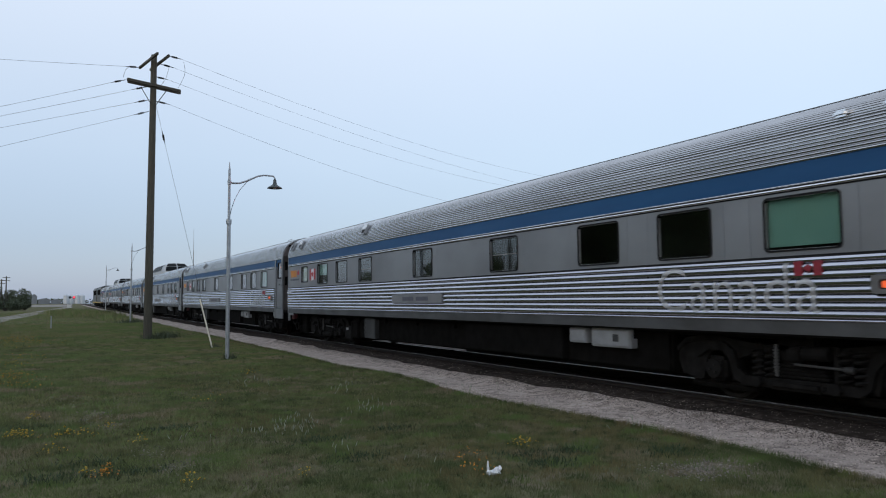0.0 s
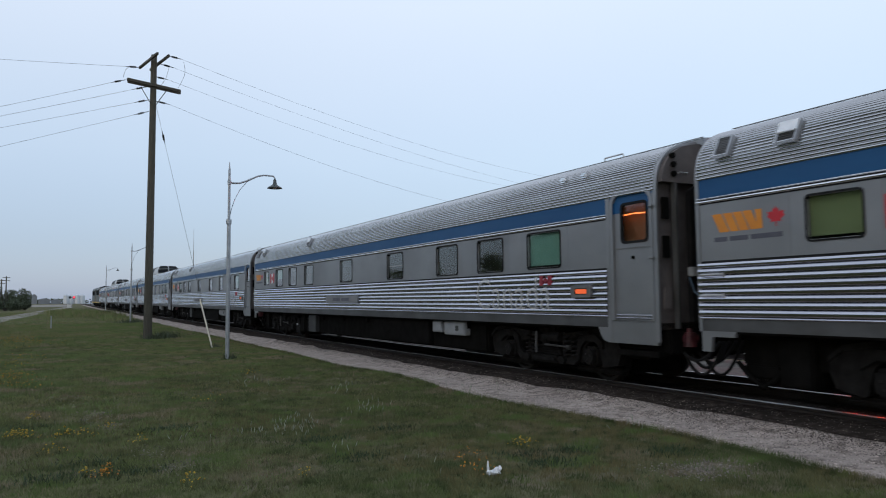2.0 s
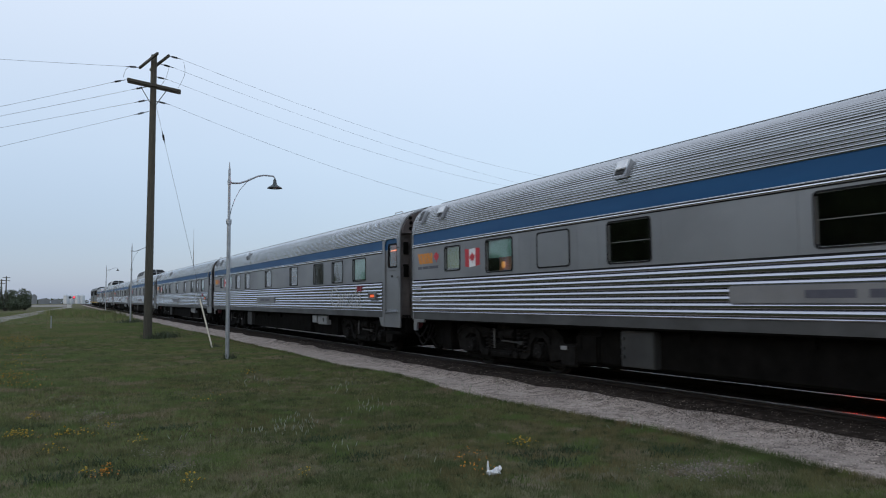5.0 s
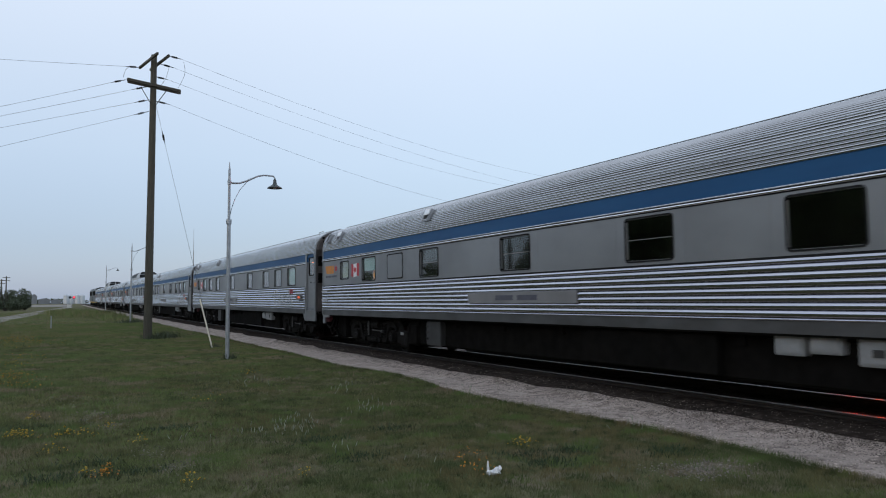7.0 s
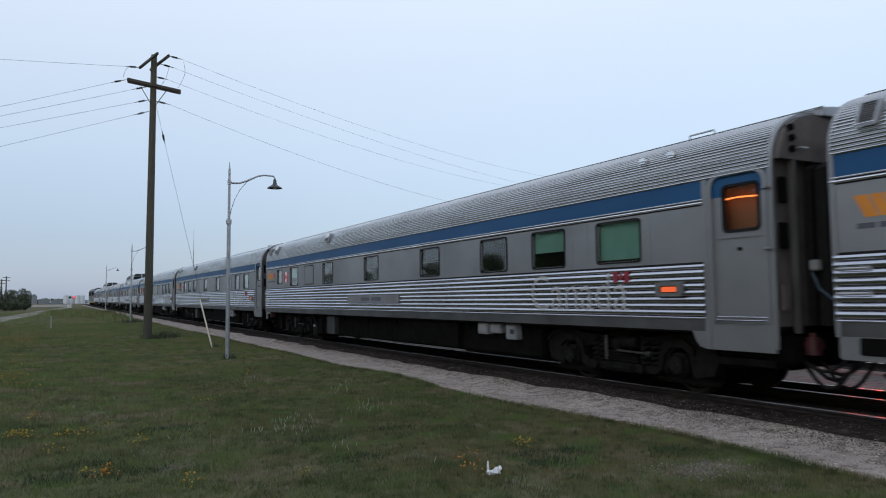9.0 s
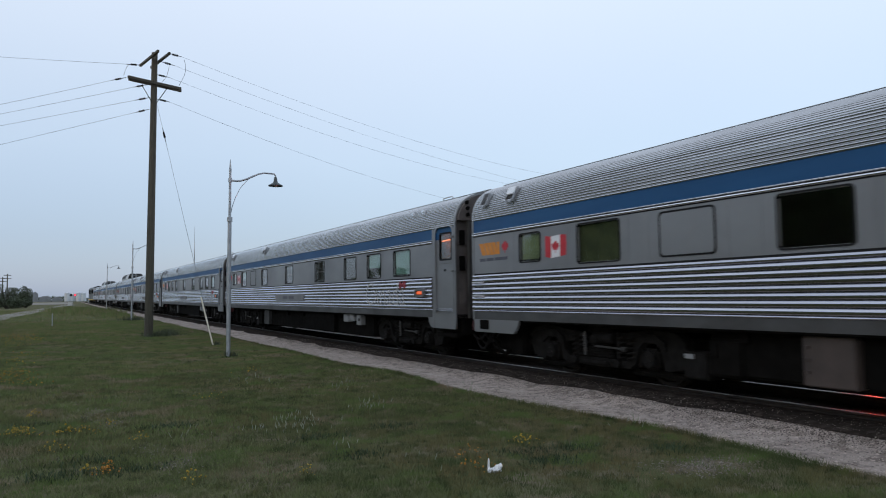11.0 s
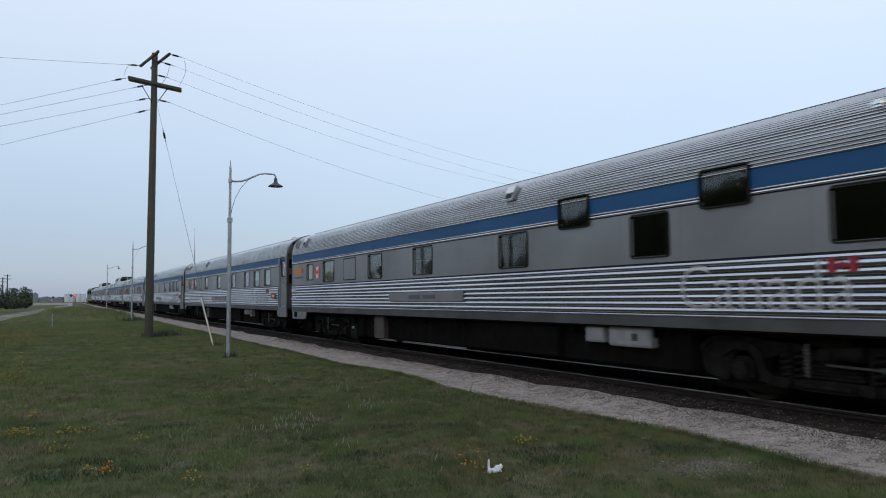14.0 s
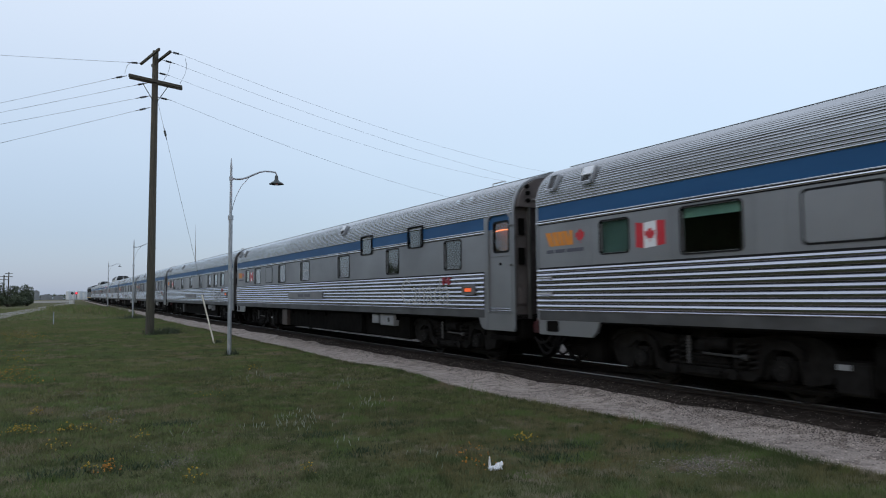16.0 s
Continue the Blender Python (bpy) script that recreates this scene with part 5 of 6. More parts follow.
# rows out of view, sized for what windows and fluting reflect
sorts = [tree(-19, 8, 8.0, 60), tree(-21, 15, 8.5, 61), tree(-18, 22, 7.7, 62), tree(-22, 45, 5.8, 63), tree(-20, 51, 4.8, 64)]
for k in range(26):
    y = 28 + 5.2 * k if k < 20 else 0 - 8 * (k - 20)
    x = -19 - 2.5 * (k % 3) - 0.10 * max(0, y - 40)
    copy_thing(sorts[3 + k % 2] if 2 < k < 20 else sorts[k % 3], pose(x, y, ground_z(x, y), 0, 0, 47 * k))

# second unseen row, added to close gaps in the reflected trees
for k in range(18):
    y = 6 + 2.6 * k
    x = -20.2 - 1.3 * (k % 2) - 0.10 * max(0, y - 40)
    copy_thing(sorts[(k * 2) % 3], pose(x, y, ground_z(x, y), 0, 0, 71 * k))

for k, (x, y, w, t) in enumerate(((-10.0, 160, 4.2, 4.7), (-7.4, 158, 4.4, 4.9), (-5.6, 162, 3.4, 4.6), (-12.5, 156, 4.0, 4.2), (-7.0, 150, 5.0, 2.4), (-4.6, 161, 2.2, 3.4), (-16.0, 150, 4.5, 4.0))):
    shrub(x, y, w, t, 20 + k)

for x, y, tall in ((-9.05, 190, 7.3), (-9.85, 188, 6.6)):
    p = tagged(new("utility_pole"), "distant wooden utility pole with two crossarms", "utility pole", "far poles by the road")
    p.location = (x, y, ground_z(x, y))
    part("shaft", rod(B(), (0, 0, -0.4), (0, 0, tall), 0.16, 0.11, 8), WOOD_POLE, p)
    for dz in (0.3, 1.0):
        part("crossarm", box(B(), -0.75, 0.75, -0.05, 0.05, tall - dz - 0.06, tall - dz + 0.06), WOOD_POLE, p)

SILO = material("pale_silo_metal", (0.60, 0.63, 0.66), 0.5, 0.2, (0.5, 0.53, 0.56), 0.3)
for k, (x, r, h) in enumerate(((10.0, 3.0, 7.4), (13.2, 2.6, 6.6), (17.4, 3.0, 7.4), (20.6, 2.8, 7.2))):
    bm = B()
    rod(bm, (0, 0, -0.5), (0, 0, h - 1.2), r * 0.72, n=24)
    rod(bm, (0, 0, h - 1.2), (0, 0, h), r * 0.74, 0.3, n=24)
    s = tagged(part("silo", bm, SILO), "pale metal storage silo with a conical roof", "silo", "silos in the distance")
    s.location = (x, 620.0, ground_z(0, 400))
SHED = material("grey_shed_cladding", (0.22, 0.235, 0.25), 0.6, 0, (0.18, 0.19, 0.2), 0.5)
for x, y, w, h in ((-11.5, 620.0, 4.0, 7.6), (-5.0, 640.0, 8.0, 4.4), (3.0, 640.0, 7.0, 3.6)):
    bm = B()
    extrude_y(bm, [(-w / 2, -0.5), (-w / 2, h * 0.8), (0, h), (w / 2, h * 0.8), (w / 2, -0.5)], -5, 5, True, True)
    s = tagged(part("shed", bm, SHED), "distant grey metal-clad shed", "building", "sheds in the distance")
    s.location = (x, y, ground_z(0, 400))
rg = np.random.default_rng(9)
blobs = [(rg.uniform(-420, 60), rg.uniform(640, 760), rg.uniform(1.0, 2.4), rg.uniform(5, 12), 4, rg.uniform(1.6, 3.4)) for _ in range(110)]
woods = tagged(part("far_woods", foliage_mesh(B(), blobs, 60, 1.1, 4), LEAF), "low dark line of far trees", "trees", kind="stuff")
woods.location = (0, 0, ground_z(0, 400))

# railway signal far down the line
sg = tagged(new("crossing_signal"), "distant level crossing signal with lit red lamp", "signal", "crossing signals")
sg.location = (4.2, 190.0, ground_z(4.2, 190))
part("mast", rod(B(), (0, 0, -0.3), (0, 0, 2.9), 0.06, n=8), GALV, sg)
for sx, mat in ((-0.42, LAMP_GREEN), (0.42, RED_FAR)):
    head = part("lamp_head", rod(B(), (sx, 0.02, 2.45), (sx, -0.06, 2.45), 0.30, n=20), UNDER, sg)
    part("lens", rod(B(), (sx, -0.065, 2.45), (sx, -0.10, 2.45), 0.19, n=14), mat, head)
part("crossbar", box(B(), -0.5, 0.5, 0.03, 0.10, 2.41, 2.49), GALV, sg)
box_near = tagged(part("relay_box", box(B(), -0.45, 0.45, -0.3, 0.3, -0.2, 0.85, 0.03), WHITE_PAINT), "small white relay cabinet by the crossing", "cabinet")
box_near.location = (3.6, 189.0, ground_z(3.6, 189))
mast = tagged(part("radio_mast", rod(rod(B(), (0, 0, -0.5), (0, 0, 10.6), 0.10, 0.09, 8), (0, 0, 10.6), (0, 0, 14.9), 0.05, 0.02, 8), GALV), "thin grey radio mast beyond the train", "mast")
mast.location = (23.0, 140.0, ground_z(0, 140))

# ---- grass, flowers, stones ----
def patchwork(name, tones, rough=0.85, vary=0.0):
    """Grass colour: three noises of falling size blend from tone to tone; single blades differ a little."""
    m = bpy.data.materials.new(name)
    m.use_nodes = True
    n, l = m.node_tree.nodes, m.node_tree.links
    p = n["Principled BSDF"]
    p.inputs["Roughness"].default_value, p.inputs["Specular IOR Level"].default_value = rough, 0.15
    co = n.new("ShaderNodeTexCoord")
    last = None
    for k, (colour, scale, lo, hi) in enumerate(tones):
        if last is None:
            rgb = n.new("ShaderNodeRGB")
            rgb.outputs[0].default_value = (*colour, 1)
            last = rgb.outputs[0]
            continue
        t = n.new("ShaderNodeTexNoise")
        t.inputs["Scale"].default_value, t.inputs["Detail"].default_value = scale, 4
        mp = n.new("ShaderNodeMapping")
        mp.inputs["Location"].default_value = (7.3 * k, 3.1 * k, 0)
        mp.inputs["Scale"].default_value = (1, 1, 0.05)
        l.new(co.outputs["Object"], mp.inputs["Vector"])
        l.new(mp.outputs[0], t.inputs["Vector"])
        r = n.new("ShaderNodeMapRange")
        r.inputs["From Min"].default_value, r.inputs["From Max"].default_value = lo, hi
        l.new(t.outputs["Fac"], r.inputs["Value"])
        x = n.new("ShaderNodeMix")
        x.data_type = "RGBA"
        x.inputs["B"].default_value = (*colour, 1)
        l.new(r.outputs[0], x.inputs["Factor"])
        l.new(last, x.inputs["A"])
        last = x.outputs["Result"]
    if vary:
        g = n.new("ShaderNodeNewGeometry")
        s = n.new("ShaderNodeMath")
        s.operation = "MULTIPLY_ADD"
        s.inputs[1].default_value, s.inputs[2].default_value = 2 * vary, 1 - vary
        l.new(g.outputs["Random Per Island"], s.inputs[0])
        hv = n.new("ShaderNodeHueSaturation")
        l.new(s.outputs[0], hv.inputs["Value"])
        l.new(last, hv.inputs["Color"])
        last = hv.outputs[0]
    l.new(last, p.inputs["Base Color"])
    # blades spread light evenly: lean their normals towards the sky
    g = n.new("ShaderNodeNewGeometry")
    mx = n.new("ShaderNodeMix")
    mx.data_type = "VECTOR"
    mx.inputs["Factor"].default_value = 0.6
    mx.inputs["B"].default_value = (0, 0, 1)
    l.new(g.outputs["Normal"], mx.inputs["A"])
    nm = n.new("ShaderNodeVectorMath")
    nm.operation = "NORMALIZE"
    l.new(mx.outputs["Result"], nm.inputs[0])
    l.new(nm.outputs[0], p.inputs["Normal"])
    return m


TONES = [((0.106, 0.120, 0.043), 0, 0, 0), ((0.149, 0.126, 0.058), 0.16, 0.42, 0.62), ((0.074, 0.096, 0.034), 0.55, 0.50, 0.64), ((0.195, 0.156, 0.095), 0.85, 0.54, 0.66), ((0.062, 0.082, 0.028), 2.2, 0.50, 0.63),
         ((0.234, 0.196, 0.130), 3.1, 0.58, 0.72), ((0.049, 0.064, 0.024), 6.0, 0.53, 0.67), ((0.100, 0.145, 0.041), 1.3, 0.53, 0.64)]
GRASS = patchwork("mixed_green_grass", TONES, vary=0.08)
# yellower copy of GRASS, lightened so far brightness is in the colour
MEADOW = patchwork("lightened_yellowish_grass", [((0.142, 0.173, 0.061), 0, 0, 0), ((0.188, 0.176, 0.073), 0.12, 0.42, 0.62), ((0.107, 0.141, 0.051), 0.4, 0.50, 0.66), ((0.230, 0.186, 0.115), 0.8, 0.53, 0.64), ((0.085, 0.110, 0.040), 1.9, 0.54, 0.64), ((0.129, 0.182, 0.055), 0.9, 0.52, 0.64)], vary=0.08)


def field(x, y):
    """Patchiness of the grass, smooth noise over the plan, for arrays."""
    return (np.sin(x * 0.9 + 1.7 * np.sin(y * 0.37)) + np.sin(y * 1.1 + 1.3 * np.sin(x * 0.53 + 2)) + np.sin(x * 2.3 + y * 1.9) * 0.6 + np.sin(x * 4.1 - y * 3.3 + 1) * 0.5) / 3.1


def blades(name, rg, x, y, tall, wide, mat, label, category):
    n = len(x)
    z = ZG + 0.0025 * (np.sqrt((y - 20) ** 2 + 64) + (y - 20)) - 0.005
    a = rg.uniform(0, 2 * np.pi, n)
    lean = rg.uniform(0.1, 0.9, n) * tall
    la = rg.uniform(0, 2 * np.pi, n)
    co = np.empty((n, 3, 3))
    for k, s in ((0, -0.5), (1, 0.5)):
        co[:, k, 0], co[:, k, 1], co[:, k, 2] = x + s * wide * np.cos(a), y + s * wide * np.sin(a), z
    co[:, 2, 0], co[:, 2, 1], co[:, 2, 2] = x + lean * np.cos(la), y + lean * np.sin(la), z + tall
    me = bpy.data.meshes.new(name)
    me.vertices.add(3 * n)
    me.vertices.foreach_set("co", co.ravel())
    me.loops.add(3 * n)
    me.loops.foreach_set("vertex_index", np.arange(3 * n, dtype=np.int32))
    me.polygons.add(n)
    me.polygons.foreach_set("loop_start", np.arange(0, 3 * n, 3, dtype=np.int32))
    me.update(calc_edges=True)
    me.materials.append(mat)
    return tagged(new(name, me), label, category, kind="stuff")


def scatter(rg, n, y0, y1, bare):
    y = y0 + (y1 - y0) * rg.random(n)
    left, right = -0.09 * y - 3.5, np.minimum(track_edge(y), 0.95 * y + 4.0)
    x = left + (right - left) * rg.random(n)
    keep = field(x, y) + rg.normal(0, 0.35, n) > bare
    for cx, cy, rx, ry in ((6.0, 5.5, 0.5, 0.4), (0.75, 12.9, 0.4, 0.8), (0.35, 15.2, 0.3, 0.7), (1.05, 9.45, 0.25, 0.3), (1.2, 8.45, 0.2, 0.2), (0.85, 11.6, 0.25, 0.4)):
        keep &= ((x - cx) / rx) ** 2 + ((y - cy) / ry) ** 2 + rg.normal(0, 0.8, n) > 1
    return x[keep], y[keep]


EDGE_Y = np.arange(-40.0, 140.0, 0.1)
EDGE_X = np.array([gravel_edge(float(v)) for v in EDGE_Y])


def track_edge(y):
    return np.interp(y, EDGE_Y, EDGE_X)


rg = np.random.default_rng(11)
x, y = 9.0 * rg.random(70000) * 1.55 - 7.0, 14.5 * rg.random(70000) - 12.0
keep = x < 6.9
blades("grass", rg, x[keep], y[keep], 0.03 + 0.05 * rg.random(keep.sum()), np.full(keep.sum(), 0.014), GRASS, "short uneven dusky green grass with straw-coloured blades", "grass")
for y0, y1, n, tall, wide in ((2.5, 6.0, 90000, 0.036, 0.007), (6.0, 10.0, 150000, 0.036, 0.008), (10.0, 14.0, 130000, 0.038, 0.010), (14.0, 34.0, 250000, 0.042, 0.018), (34.0, 64.0, 120000, 0.07, 0.035), (64.0, 130.0, 36000, 0.06, 0.07)):
    x, y = scatter(rg, n, y0, y1, -0.75)
    t = tall * (0.5 + rg.random(len(x))) * (1 + 0.5 * np.clip(field(x * 0.7 + 3, y * 0.7), -0.6, 1))
    w = wide * (0.6 + 0.8 * rg.random(len(x)))
    # the lightened copy takes over with distance and towards the left
    lighter = rg.random(len(x)) < np.clip((y - 7) / 16 + 0.6 * np.clip(2.6 - x, 0, 1), 0, 1)
    for mat, pick in ((GRASS, ~lighter), (MEADOW, lighter)):
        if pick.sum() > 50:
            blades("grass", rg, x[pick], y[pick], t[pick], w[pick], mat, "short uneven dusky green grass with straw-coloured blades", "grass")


rg = np.random.default_rng(31)
for count, y0, y1, wide in ((2600, 4.0, 10.0, 0.006), (2800, 10.0, 20.0, 0.010), (1500, 20.0, 44.0, 0.02)):
    cy = y0 + (y1 - y0) * rg.random(count)
    cx = -0.09 * cy - 2.0 + (track_edge(cy) - 0.08 + 0.09 * cy + 2.0) * rg.random(count)
    each = 34
    sp = np.repeat(rg.uniform(0.03, 0.11, count), each)
    x, y = np.repeat(cx, each) + sp * rg.normal(size=count * each), np.repeat(cy, each) + sp * rg.normal(size=count * each)
    tall = np.repeat(rg.uniform(0.035, 0.085, count), each) * rg.uniform(0.4, 1.1, count * each)
    keep = x < track_edge(y) + 0.04
    blades("tussocks", rg, x[keep], y[keep], tall[keep], np.full(keep.sum(), wide), GRASS, "rougher tussocks standing out of the short grass", "grass")
y = 3.0 + 40 * rg.random(26000) ** 1.6
x = track_edge(y) + rg.normal(0, 0.045, len(y)) * (1 + 0.8 * np.sin(y * 2.1) * np.sin(y * 0.77 + 1)) - 0.01
blades("edge_grass", rg, x, y, 0.035 + 0.06 * rg.random(len(y)), 0.006 + 0.0005 * y, GRASS, "ragged grass growing into the gravel's edge", "grass")


def flower_patch(x, y, n, spread, colour, label, tall=0.12, head=0.013, seed=0):
    """A leafy clump: stems with small ragged flower heads at many heights over a mound of leaves."""
    rg = np.random.default_rng(seed)
    clump = tagged(new("wildflowers"), label, "flowers", "clumps of wildflowers in the grass")
    clump.location = (x, y, ground_z(x, y))
    stems, heads = B(), B()
    for _ in range(n):
        px, py = rg.normal(0, spread * 1.05, 2)
        h = tall * rg.uniform(0.3, 0.9)
        a, w = rg.uniform(0, 3.14), 0.007
        dx, dy = rg.normal(0, 0.03, 2)
        stems.faces.new([stems.verts.new((px - w * math.cos(a), py - w * math.sin(a), 0)), stems.verts.new((px + w * math.cos(a), py + w * math.sin(a), 0)), stems.verts.new((px + dx, py + dy, h))])
    for _ in range(n):
        px, py = rg.normal(0, spread, 2)
        h = tall * rg.uniform(0.35, 1.2) * math.exp(-0.5 * (px * px + py * py) / (2.2 * spread * spread))
        r = head * rg.uniform(0.6, 1.35)
        tip = Vector(rg.normal(0, 0.6, 3)) + Vector((0, 0, 1))
        q = tip.to_track_quat("Z", "Y")
        o = Vector((px, py, h + 0.02))
        k = 5
        c = heads.verts.new(o + q @ Vector((0, 0, r * 0.7)))
        low = heads.verts.new(o - q @ Vector((0, 0, r * 0.5)))
        ring = [heads.verts.new(o + q @ Vector((r * math.cos(2 * math.pi * i / k), r * math.sin(2 * math.pi * i / k), rg.uniform(-0.4, 0.4) * r))) for i in range(k)]
        for i in range(k):
            heads.faces.new((c, ring[i], ring[(i + 1) % k]))
            heads.faces.new((low, ring[(i + 1) % k], ring[i]))
    tagged(part("stalk", stems, GRASS, clump), kind="stuff")
    tagged(part("blossom", heads, colour, clump), kind="stuff")


FLOWER = material("yellow_petals", (0.40, 0.28, 0.02), 0.7, 0, (0.34, 0.22, 0.02), 9, vary=-0.3)
FLOWER_DEEP = material("orange_petals", (0.45, 0.20, 0.02), 0.7, 0, (0.36, 0.15, 0.02), 9, vary=-0.3)
SEED = material("pale_seed_heads", (0.29, 0.31, 0.24), 0.8, 0, (0.22, 0.24, 0.17), 9, vary=-0.2)
clumps = [(-0.36, 11.25, 60, 0.09, FLOWER), (-0.22, 11.1, 18, 0.07, FLOWER), (0.20, 11.0, 36, 0.09, FLOWER), (0.40, 10.9, 22, 0.08, FLOWER), (0.55, 8.3, 40, 0.05, FLOWER_DEEP), (0.36, 8.45, 14, 0.04, FLOWER), (1.22, 7.45, 22, 0.06, FLOWER),
          (-0.19, 12.85, 30, 0.08, FLOWER), (5.01, 7.3, 34, 0.10, FLOWER), (4.13, 7.05, 26, 0.08, FLOWER_DEEP), (4.3, 17.9, 24, 0.14, FLOWER), (2.27, 7.16, 14, 0.05, FLOWER), (-0.8, 20.3, 36, 0.2, FLOWER_DEEP),
          (1.0, 9.9, 16, 0.08, FLOWER), (3.9, 6.5, 20, 0.12, FLOWER_DEEP), (2.6, 13.5, 12, 0.2, FLOWER), (0.05, 9.9, 16, 0.07, FLOWER), (0.75, 11.3, 12, 0.08, FLOWER)]
rg = np.random.default_rng(77)
for k in range(34):
    y = 17.5 + 26 * rg.random() ** 1.3
    x = -0.038 * y + rg.normal(-0.10, 0.012 * y)
    clumps.append((x, y, int(9 + 0.35 * y), 0.14 + 0.010 * y, FLOWER_DEEP if k % 3 == 0 else FLOWER))
for k, (x, y, n, sp, col) in enumerate(clumps):
    flower_patch(x, y, n, sp, col, "clump of small yellow wildflowers in the grass" if col is FLOWER else "clump of small orange-yellow wildflowers in the grass", tall=0.12 + 0.002 * max(0, y - 12), head=0.011 + 0.0002 * max(0, y - 9), seed=k)


def seed_tuft(x, y, n, spread, tall, seed):
    """Taller grass stems with pale seed heads."""
    rg = np.random.default_rng(seed)
    tuft = tagged(new("seed_grass"), "tuft of taller grass with pale seed heads", "grass tuft", "tufts of seeding grass")
    tuft.location = (x, y, ground_z(x, y))
    bm, hd = B(), B()
    for _ in range(n):
        px, py = rg.normal(0, spread, 2)
        h = tall * rg.uniform(0.55, 1.2)
        dx, dy = rg.normal(0, 0.18, 2) * h
        tube(bm, [(px, py, 0), (px + dx * 0.3, py + dy * 0.3, h * 0.6), (px + dx, py + dy, h)], [0.003, 0.0025, 0.002], 4)
        e = Vector((dx * 0.7, dy * 0.7, h * 0.4)).normalized() * rg.uniform(0.05, 0.085)
        p = Vector((px + dx, py + dy, h))
        tube(hd, [p, p + e * 0.5, p + e], [0.0025, 0.0048, 0.002], 5)
    tagged(part("stalk", bm, GRASS, tuft), kind="stuff")
    tagged(part("seed_head", hd, SEED, tuft), kind="stuff")


for k, (x, y, n, sp, t) in enumerate(((2.84, 9.35, 36, 0.20, 0.16), (2.98, 9.75, 14, 0.12, 0.18), (2.3, 9.5, 10, 0.15, 0.14), (4.23, 10.2, 22, 0.16, 0.22), (2.95, 7.9, 6, 0.15, 0.12), (3.4, 6.6, 4, 0.12, 0.14),
                                      (4.6, 12.5, 12, 0.2, 0.22), (3.6, 14.5, 12, 0.3, 0.2), (6.6, 11.6, 10, 0.25, 0.2), (6.75, 7.4, 8, 0.2, 0.14), (1.6, 9.6, 6, 0.2, 0.12))):
    seed_tuft(x, y, n, sp, t, 200 + k)

# rank growth at the foot of the pole and posts
for k, (x, y, n, sp, tall) in enumerate(((4.75, 36.6, 420, 0.34, 0.38), (4.25, 36.4, 160, 0.2, 0.3), (4.9, 23.0, 90, 0.12, 0.2), (5.55, 28.65, 60, 0.1, 0.2), (5.7, 63.0, 240, 0.5, 0.4), (6.6, 110.0, 200, 0.6, 0.5))):
    rg = np.random.default_rng(300 + k)
    bl = blades("weed_tuft", rg, x + rg.normal(0, sp, n), y + rg.normal(0, sp, n), tall * rg.uniform(0.4, 1.2, n), np.full(n, 0.02 + 0.0004 * y), LEAF, "dark rank weeds at the foot of a post", "weeds")

rg = np.random.default_rng(350)
for n, cx, cy, sx, sy, tall in ((2200, 4.4, 104.0, 1.5, 9.0, 0.55), (1600, 2.2, 118.0, 1.6, 10.0, 0.65), (900, 5.6, 84.0, 0.8, 7.0, 0.4)):
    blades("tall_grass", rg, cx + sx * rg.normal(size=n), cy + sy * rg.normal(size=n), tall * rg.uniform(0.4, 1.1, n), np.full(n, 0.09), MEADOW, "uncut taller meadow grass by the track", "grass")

# low broad-leaved weeds in the verge
WEED = material("blue_green_weed_leaves", (0.070, 0.100, 0.055), 0.8, 0, (0.048, 0.072, 0.040), 3, vary=-0.25, spec=0.2)
for k, (x, y) in enumerate(((0.42, 9.09), (0.06, 8.49), (4.78, 6.46), (4.8, 6.97), (1.51, 10.98), (0.77, 8.4), (5.36, 6.85), (6.3, 6.28), (3.03, 9.08), (4.23, 9.28), (-0.32, 12.12), (3.15, 7.84))):
    rg = np.random.default_rng(400 + k)
    n = 260
    blades("weed_patch", rg, x + rg.normal(0, 0.20, n), y + rg.normal(0, 0.13, n), 0.03 + 0.045 * rg.random(n), np.full(n, 0.016), WEED, "low blue-green broad-leaved weeds in the grass", "weeds")

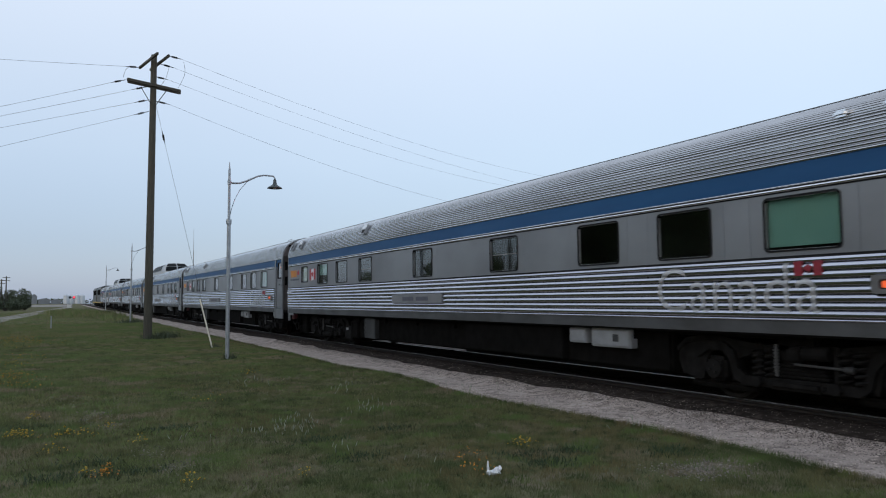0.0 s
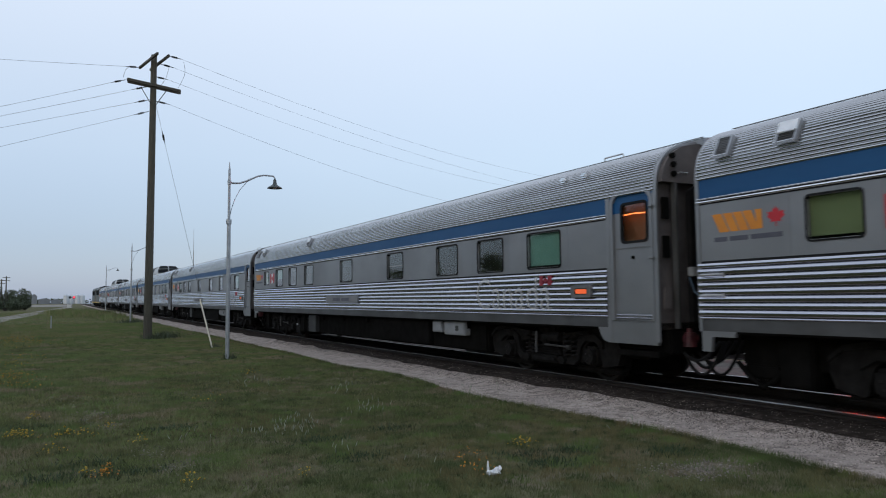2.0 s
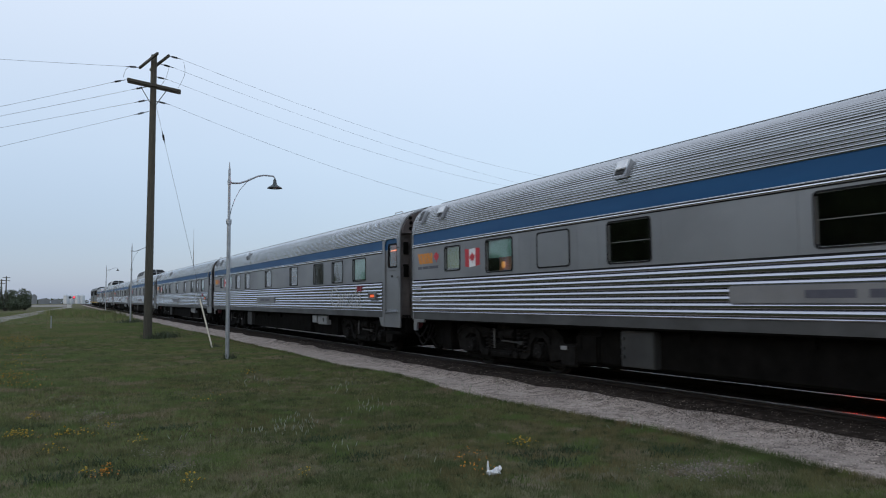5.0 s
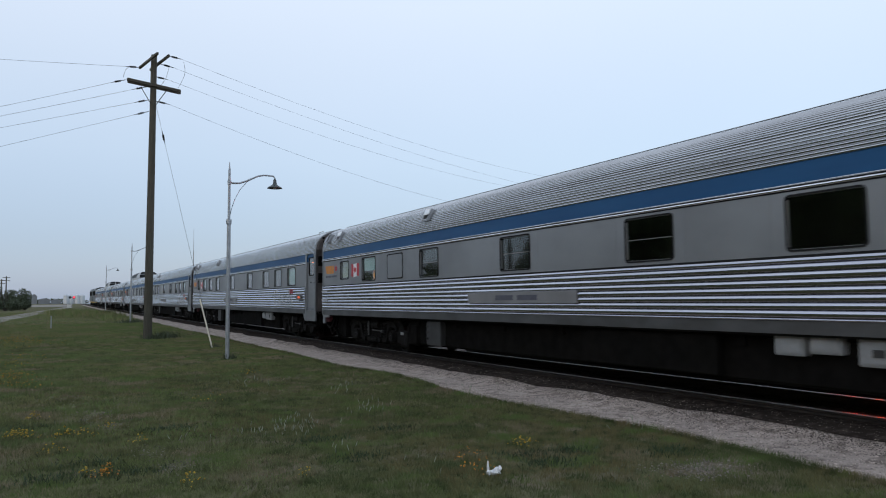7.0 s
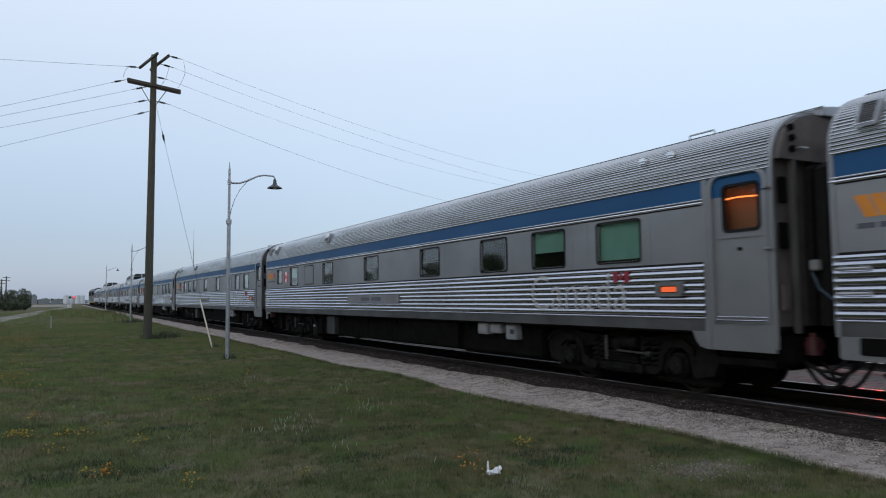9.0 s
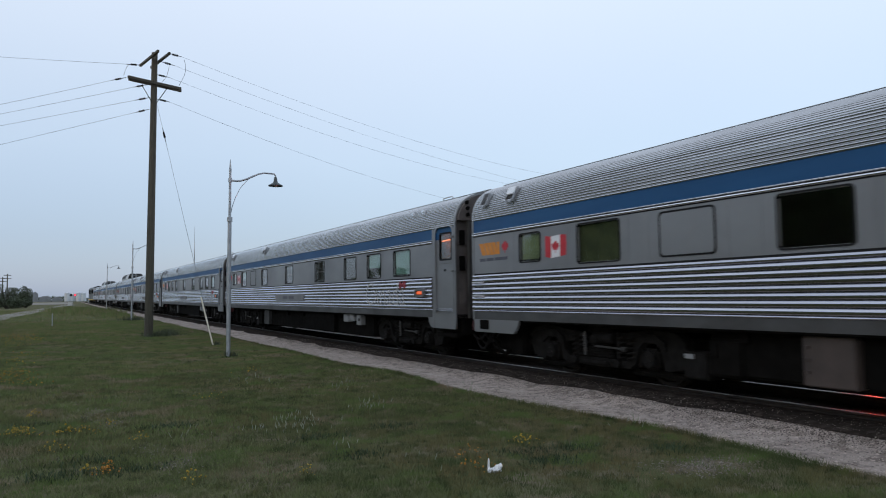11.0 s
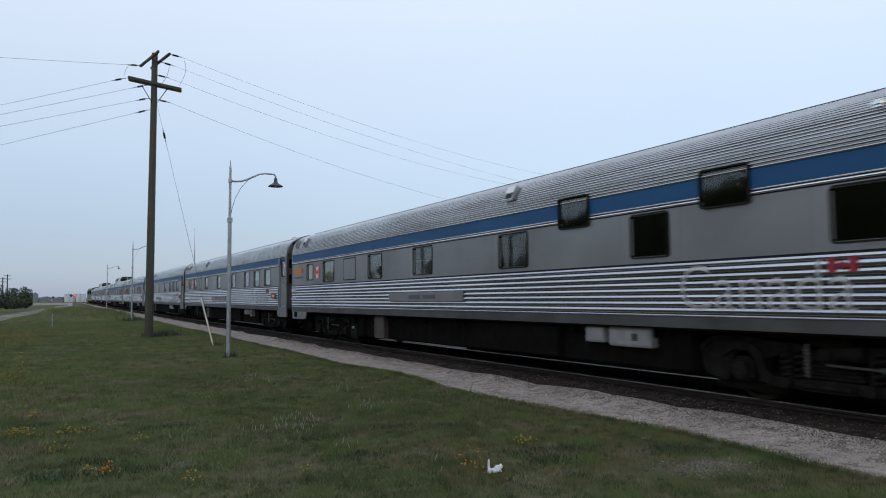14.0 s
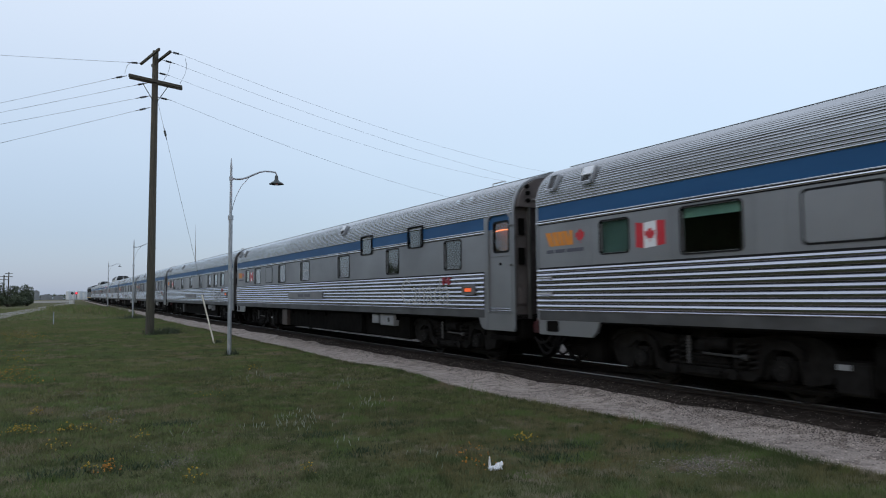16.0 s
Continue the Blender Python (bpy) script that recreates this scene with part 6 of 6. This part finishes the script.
# loose stones on the gravel and ballast
def stones(name, rg, n, xs, ys, size, mat, label, lift, soft=False, fringe=False):
    t = np.array([(1, 0, 0), (-1, 0, 0), (0, 1, 0), (0, -1, 0), (0, 0, 1), (0, 0, -1)], float)
    f = np.array([(0, 2, 4), (2, 1, 4), (1, 3, 4), (3, 0, 4), (2, 0, 5), (1, 2, 5), (3, 1, 5), (0, 3, 5)])
    y = ys[0] + (ys[1] - ys[0]) * rg.random(n) ** 1.5
    x = xs[0] + (xs[1] - xs[0]) * rg.random(n)
    if soft:
        x = (xs[0] + xs[1]) / 2 + (xs[1] - xs[0]) * 0.3 * rg.normal(size=n)
        y = (ys[0] + ys[1]) / 2 + (ys[1] - ys[0]) * 0.3 * rg.normal(size=n)
    elif fringe:
        x = (xs[0] + xs[1]) / 2 + (xs[1] - xs[0]) * 0.25 * rg.normal(size=n)
    else:
        x = np.maximum(x + 0.10 * np.sin(y * 1.3), track_edge(y) + 0.03 + 0.1 * rg.random(n))
    z = ZG + 0.0025 * (np.sqrt((y - 20) ** 2 + 64) + (y - 20)) + lift
    if not soft:
        up = np.clip((x - 9.699 + 2.0) / 1.1, 0, 1)
        z = z + np.where(x < 8.90, 0.02 + 0.18 * up * up * (3 - 2 * up), 0.12)
    sc = size * (0.4 + 1.2 * rg.random((n, 1, 1)) ** 2) * (0.6 + 0.8 * rg.random((n, 6, 1)))
    a = rg.uniform(0, 6.28, n)
    base = t[None] * sc
    base[:, :, 2] *= 0.6
    co = np.empty((n, 6, 3))
    co[:, :, 0] = x[:, None] + base[:, :, 0] * np.cos(a)[:, None] - base[:, :, 1] * np.sin(a)[:, None]
    co[:, :, 1] = y[:, None] + base[:, :, 0] * np.sin(a)[:, None] + base[:, :, 1] * np.cos(a)[:, None]
    co[:, :, 2] = z[:, None] + base[:, :, 2]
    idx = (np.arange(n)[:, None, None] * 6 + f[None]).reshape(-1, 3)
    me = bpy.data.meshes.new(name)
    me.vertices.add(6 * n)
    me.vertices.foreach_set("co", co.ravel())
    me.loops.add(24 * n)
    me.loops.foreach_set("vertex_index", idx.ravel().astype(np.int32))
    me.polygons.add(8 * n)
    me.polygons.foreach_set("loop_start", np.arange(0, 24 * n, 3, dtype=np.int32))
    me.update(calc_edges=True)
    me.materials.append(mat)
    return tagged(new(name, me), label, "stones", kind="stuff")


STONE = material("mixed_pale_stone", (0.44, 0.368, 0.322), 0.9, 0, (0.30, 0.25, 0.22), 3, vary=-0.5, fine=0.2)
STONE_MID = material("dusty_grey_stone", (0.24, 0.215, 0.18), 0.9, 0, (0.15, 0.13, 0.11), 3, vary=-0.4, fine=0.2)
STONE_BROWN = material("brown_grit", (0.125, 0.10, 0.086), 0.9, 0, (0.075, 0.061, 0.053), 3, vary=-0.4, fine=0.2)
STONE_DARK = material("mixed_dark_stone", (0.044, 0.036, 0.031), 0.9, 0, (0.026, 0.021, 0.018), 3, vary=-0.5, fine=0.2)
rg = np.random.default_rng(21)
stones("gravel_stones", rg, 30000, (6.7, 8.75), (3.0, 30.0), 0.012, STONE, "loose pale gravel stones", 0.0)
stones("dark_chips", rg, 1400, (7.0, 8.7), (3.0, 26.0), 0.011, STONE_BROWN, "scattered brown stone chips on the gravel", 0.0)
stones("ballast_stones", rg, 15000, (8.55, 11.9), (3.0, 34.0), 0.020, STONE_DARK, "dark angular ballast stones", 0.0)
stones("ballast_spill", rg, 22000, (7.75, 8.65), (3.0, 30.0), 0.009, STONE_BROWN, "brown grit strewn over the gravel edge", 0.001, fringe=True)
stones("ballast_spill", rg, 9000, (7.98, 8.55), (3.0, 30.0), 0.008, STONE_DARK, "dark stones spilt onto the gravel edge", 0.001, fringe=True)
stones("gravel_spill", rg, 1200, (8.05, 8.70), (3.0, 30.0), 0.008, STONE_MID, "grey stones strewn over the ballast edge", 0.008, fringe=True)
stones("verge_stones", rg, 1100, (5.55, 6.45), (5.2, 5.8), 0.010, STONE_MID, "patch of grey stones in the grass", 0.004, True)
stones("verge_stones", rg, 500, (0.25, 1.25), (11.8, 14.4), 0.011, STONE_MID, "patch of grey stones in the grass", 0.004, True)
for x, y, w in ((0.35, 15.2, 0.9), (1.05, 9.45, 0.6), (1.2, 8.45, 0.45), (0.85, 11.6, 0.6)):
    stones("verge_stones", rg, 220, (x - w / 2, x + w / 2), (y - w, y + w), 0.009, STONE_MID, "patch of grey stones in the grass", 0.004, True)




# ---- what moves ----
PATH = [(0.0, -3.95), (0.5, -2.67), (1.0, -1.36), (1.5, 0.0), (2.0, 1.42), (2.5, 2.86), (3.0, 4.35), (3.5, 5.86), (4.0, 7.42), (4.5, 9.08), (5.0, 10.78), (5.5, 12.54), (6.0, 14.3),
        (6.5, 16.07), (7.0, 17.83), (7.5, 19.64), (8.0, 21.49), (8.5, 23.38), (9.0, 25.28), (9.5, 27.34), (10.0, 29.42), (10.5, 31.53), (11.0, 33.70), (11.5, 35.94), (12.0, 38.18), (12.5, 40.45),
        (13.0, 42.70), (13.5, 45.05), (14.0, 47.44), (14.5, 49.82), (15.0, 52.20), (15.5, 54.70), (16.0, 57.22)]


def gone(t):
    return float(np.interp(t, [p[0] for p in PATH], [p[1] for p in PATH]))


def on_track(y, long):
    """The pose of a car whose front is at y along the track."""
    a, b = y - 4.0, y - long + 4.0
    xa, xb, za, zb = track_x(a), track_x(b), rise(a), rise(b)
    turn = math.degrees(math.atan2(-(xa - xb), a - b))
    tilt = math.degrees(math.atan2(za - zb, a - b))
    m = pose(xa, a, za, tilt, 0, turn)
    return m @ Matrix.Translation((0, y - a, 0))


def motions():
    for car, n in cars:
        front = HEAD + n * L_CAR
        walk(car, [(t, on_track(front + s, 25.3)) for t, s in PATH])
    head = HEAD + 6 * L_CAR
    for unit, ahead in units:
        walk(unit, [(t, on_track(head + ahead + s, 17.5)) for t, s in PATH])
    times = [k / 10 for k in range(161)]
    for car, n in cars:
        if n > 2:
            continue
        for w in [o for o in car.children_recursive if o.name.startswith("wheelset")]:
            y = w.location.y
            walk(w, [(t, pose(0, y, 0.457, -math.degrees((gone(t) + 4) / 0.457))) for t in times])


motions()
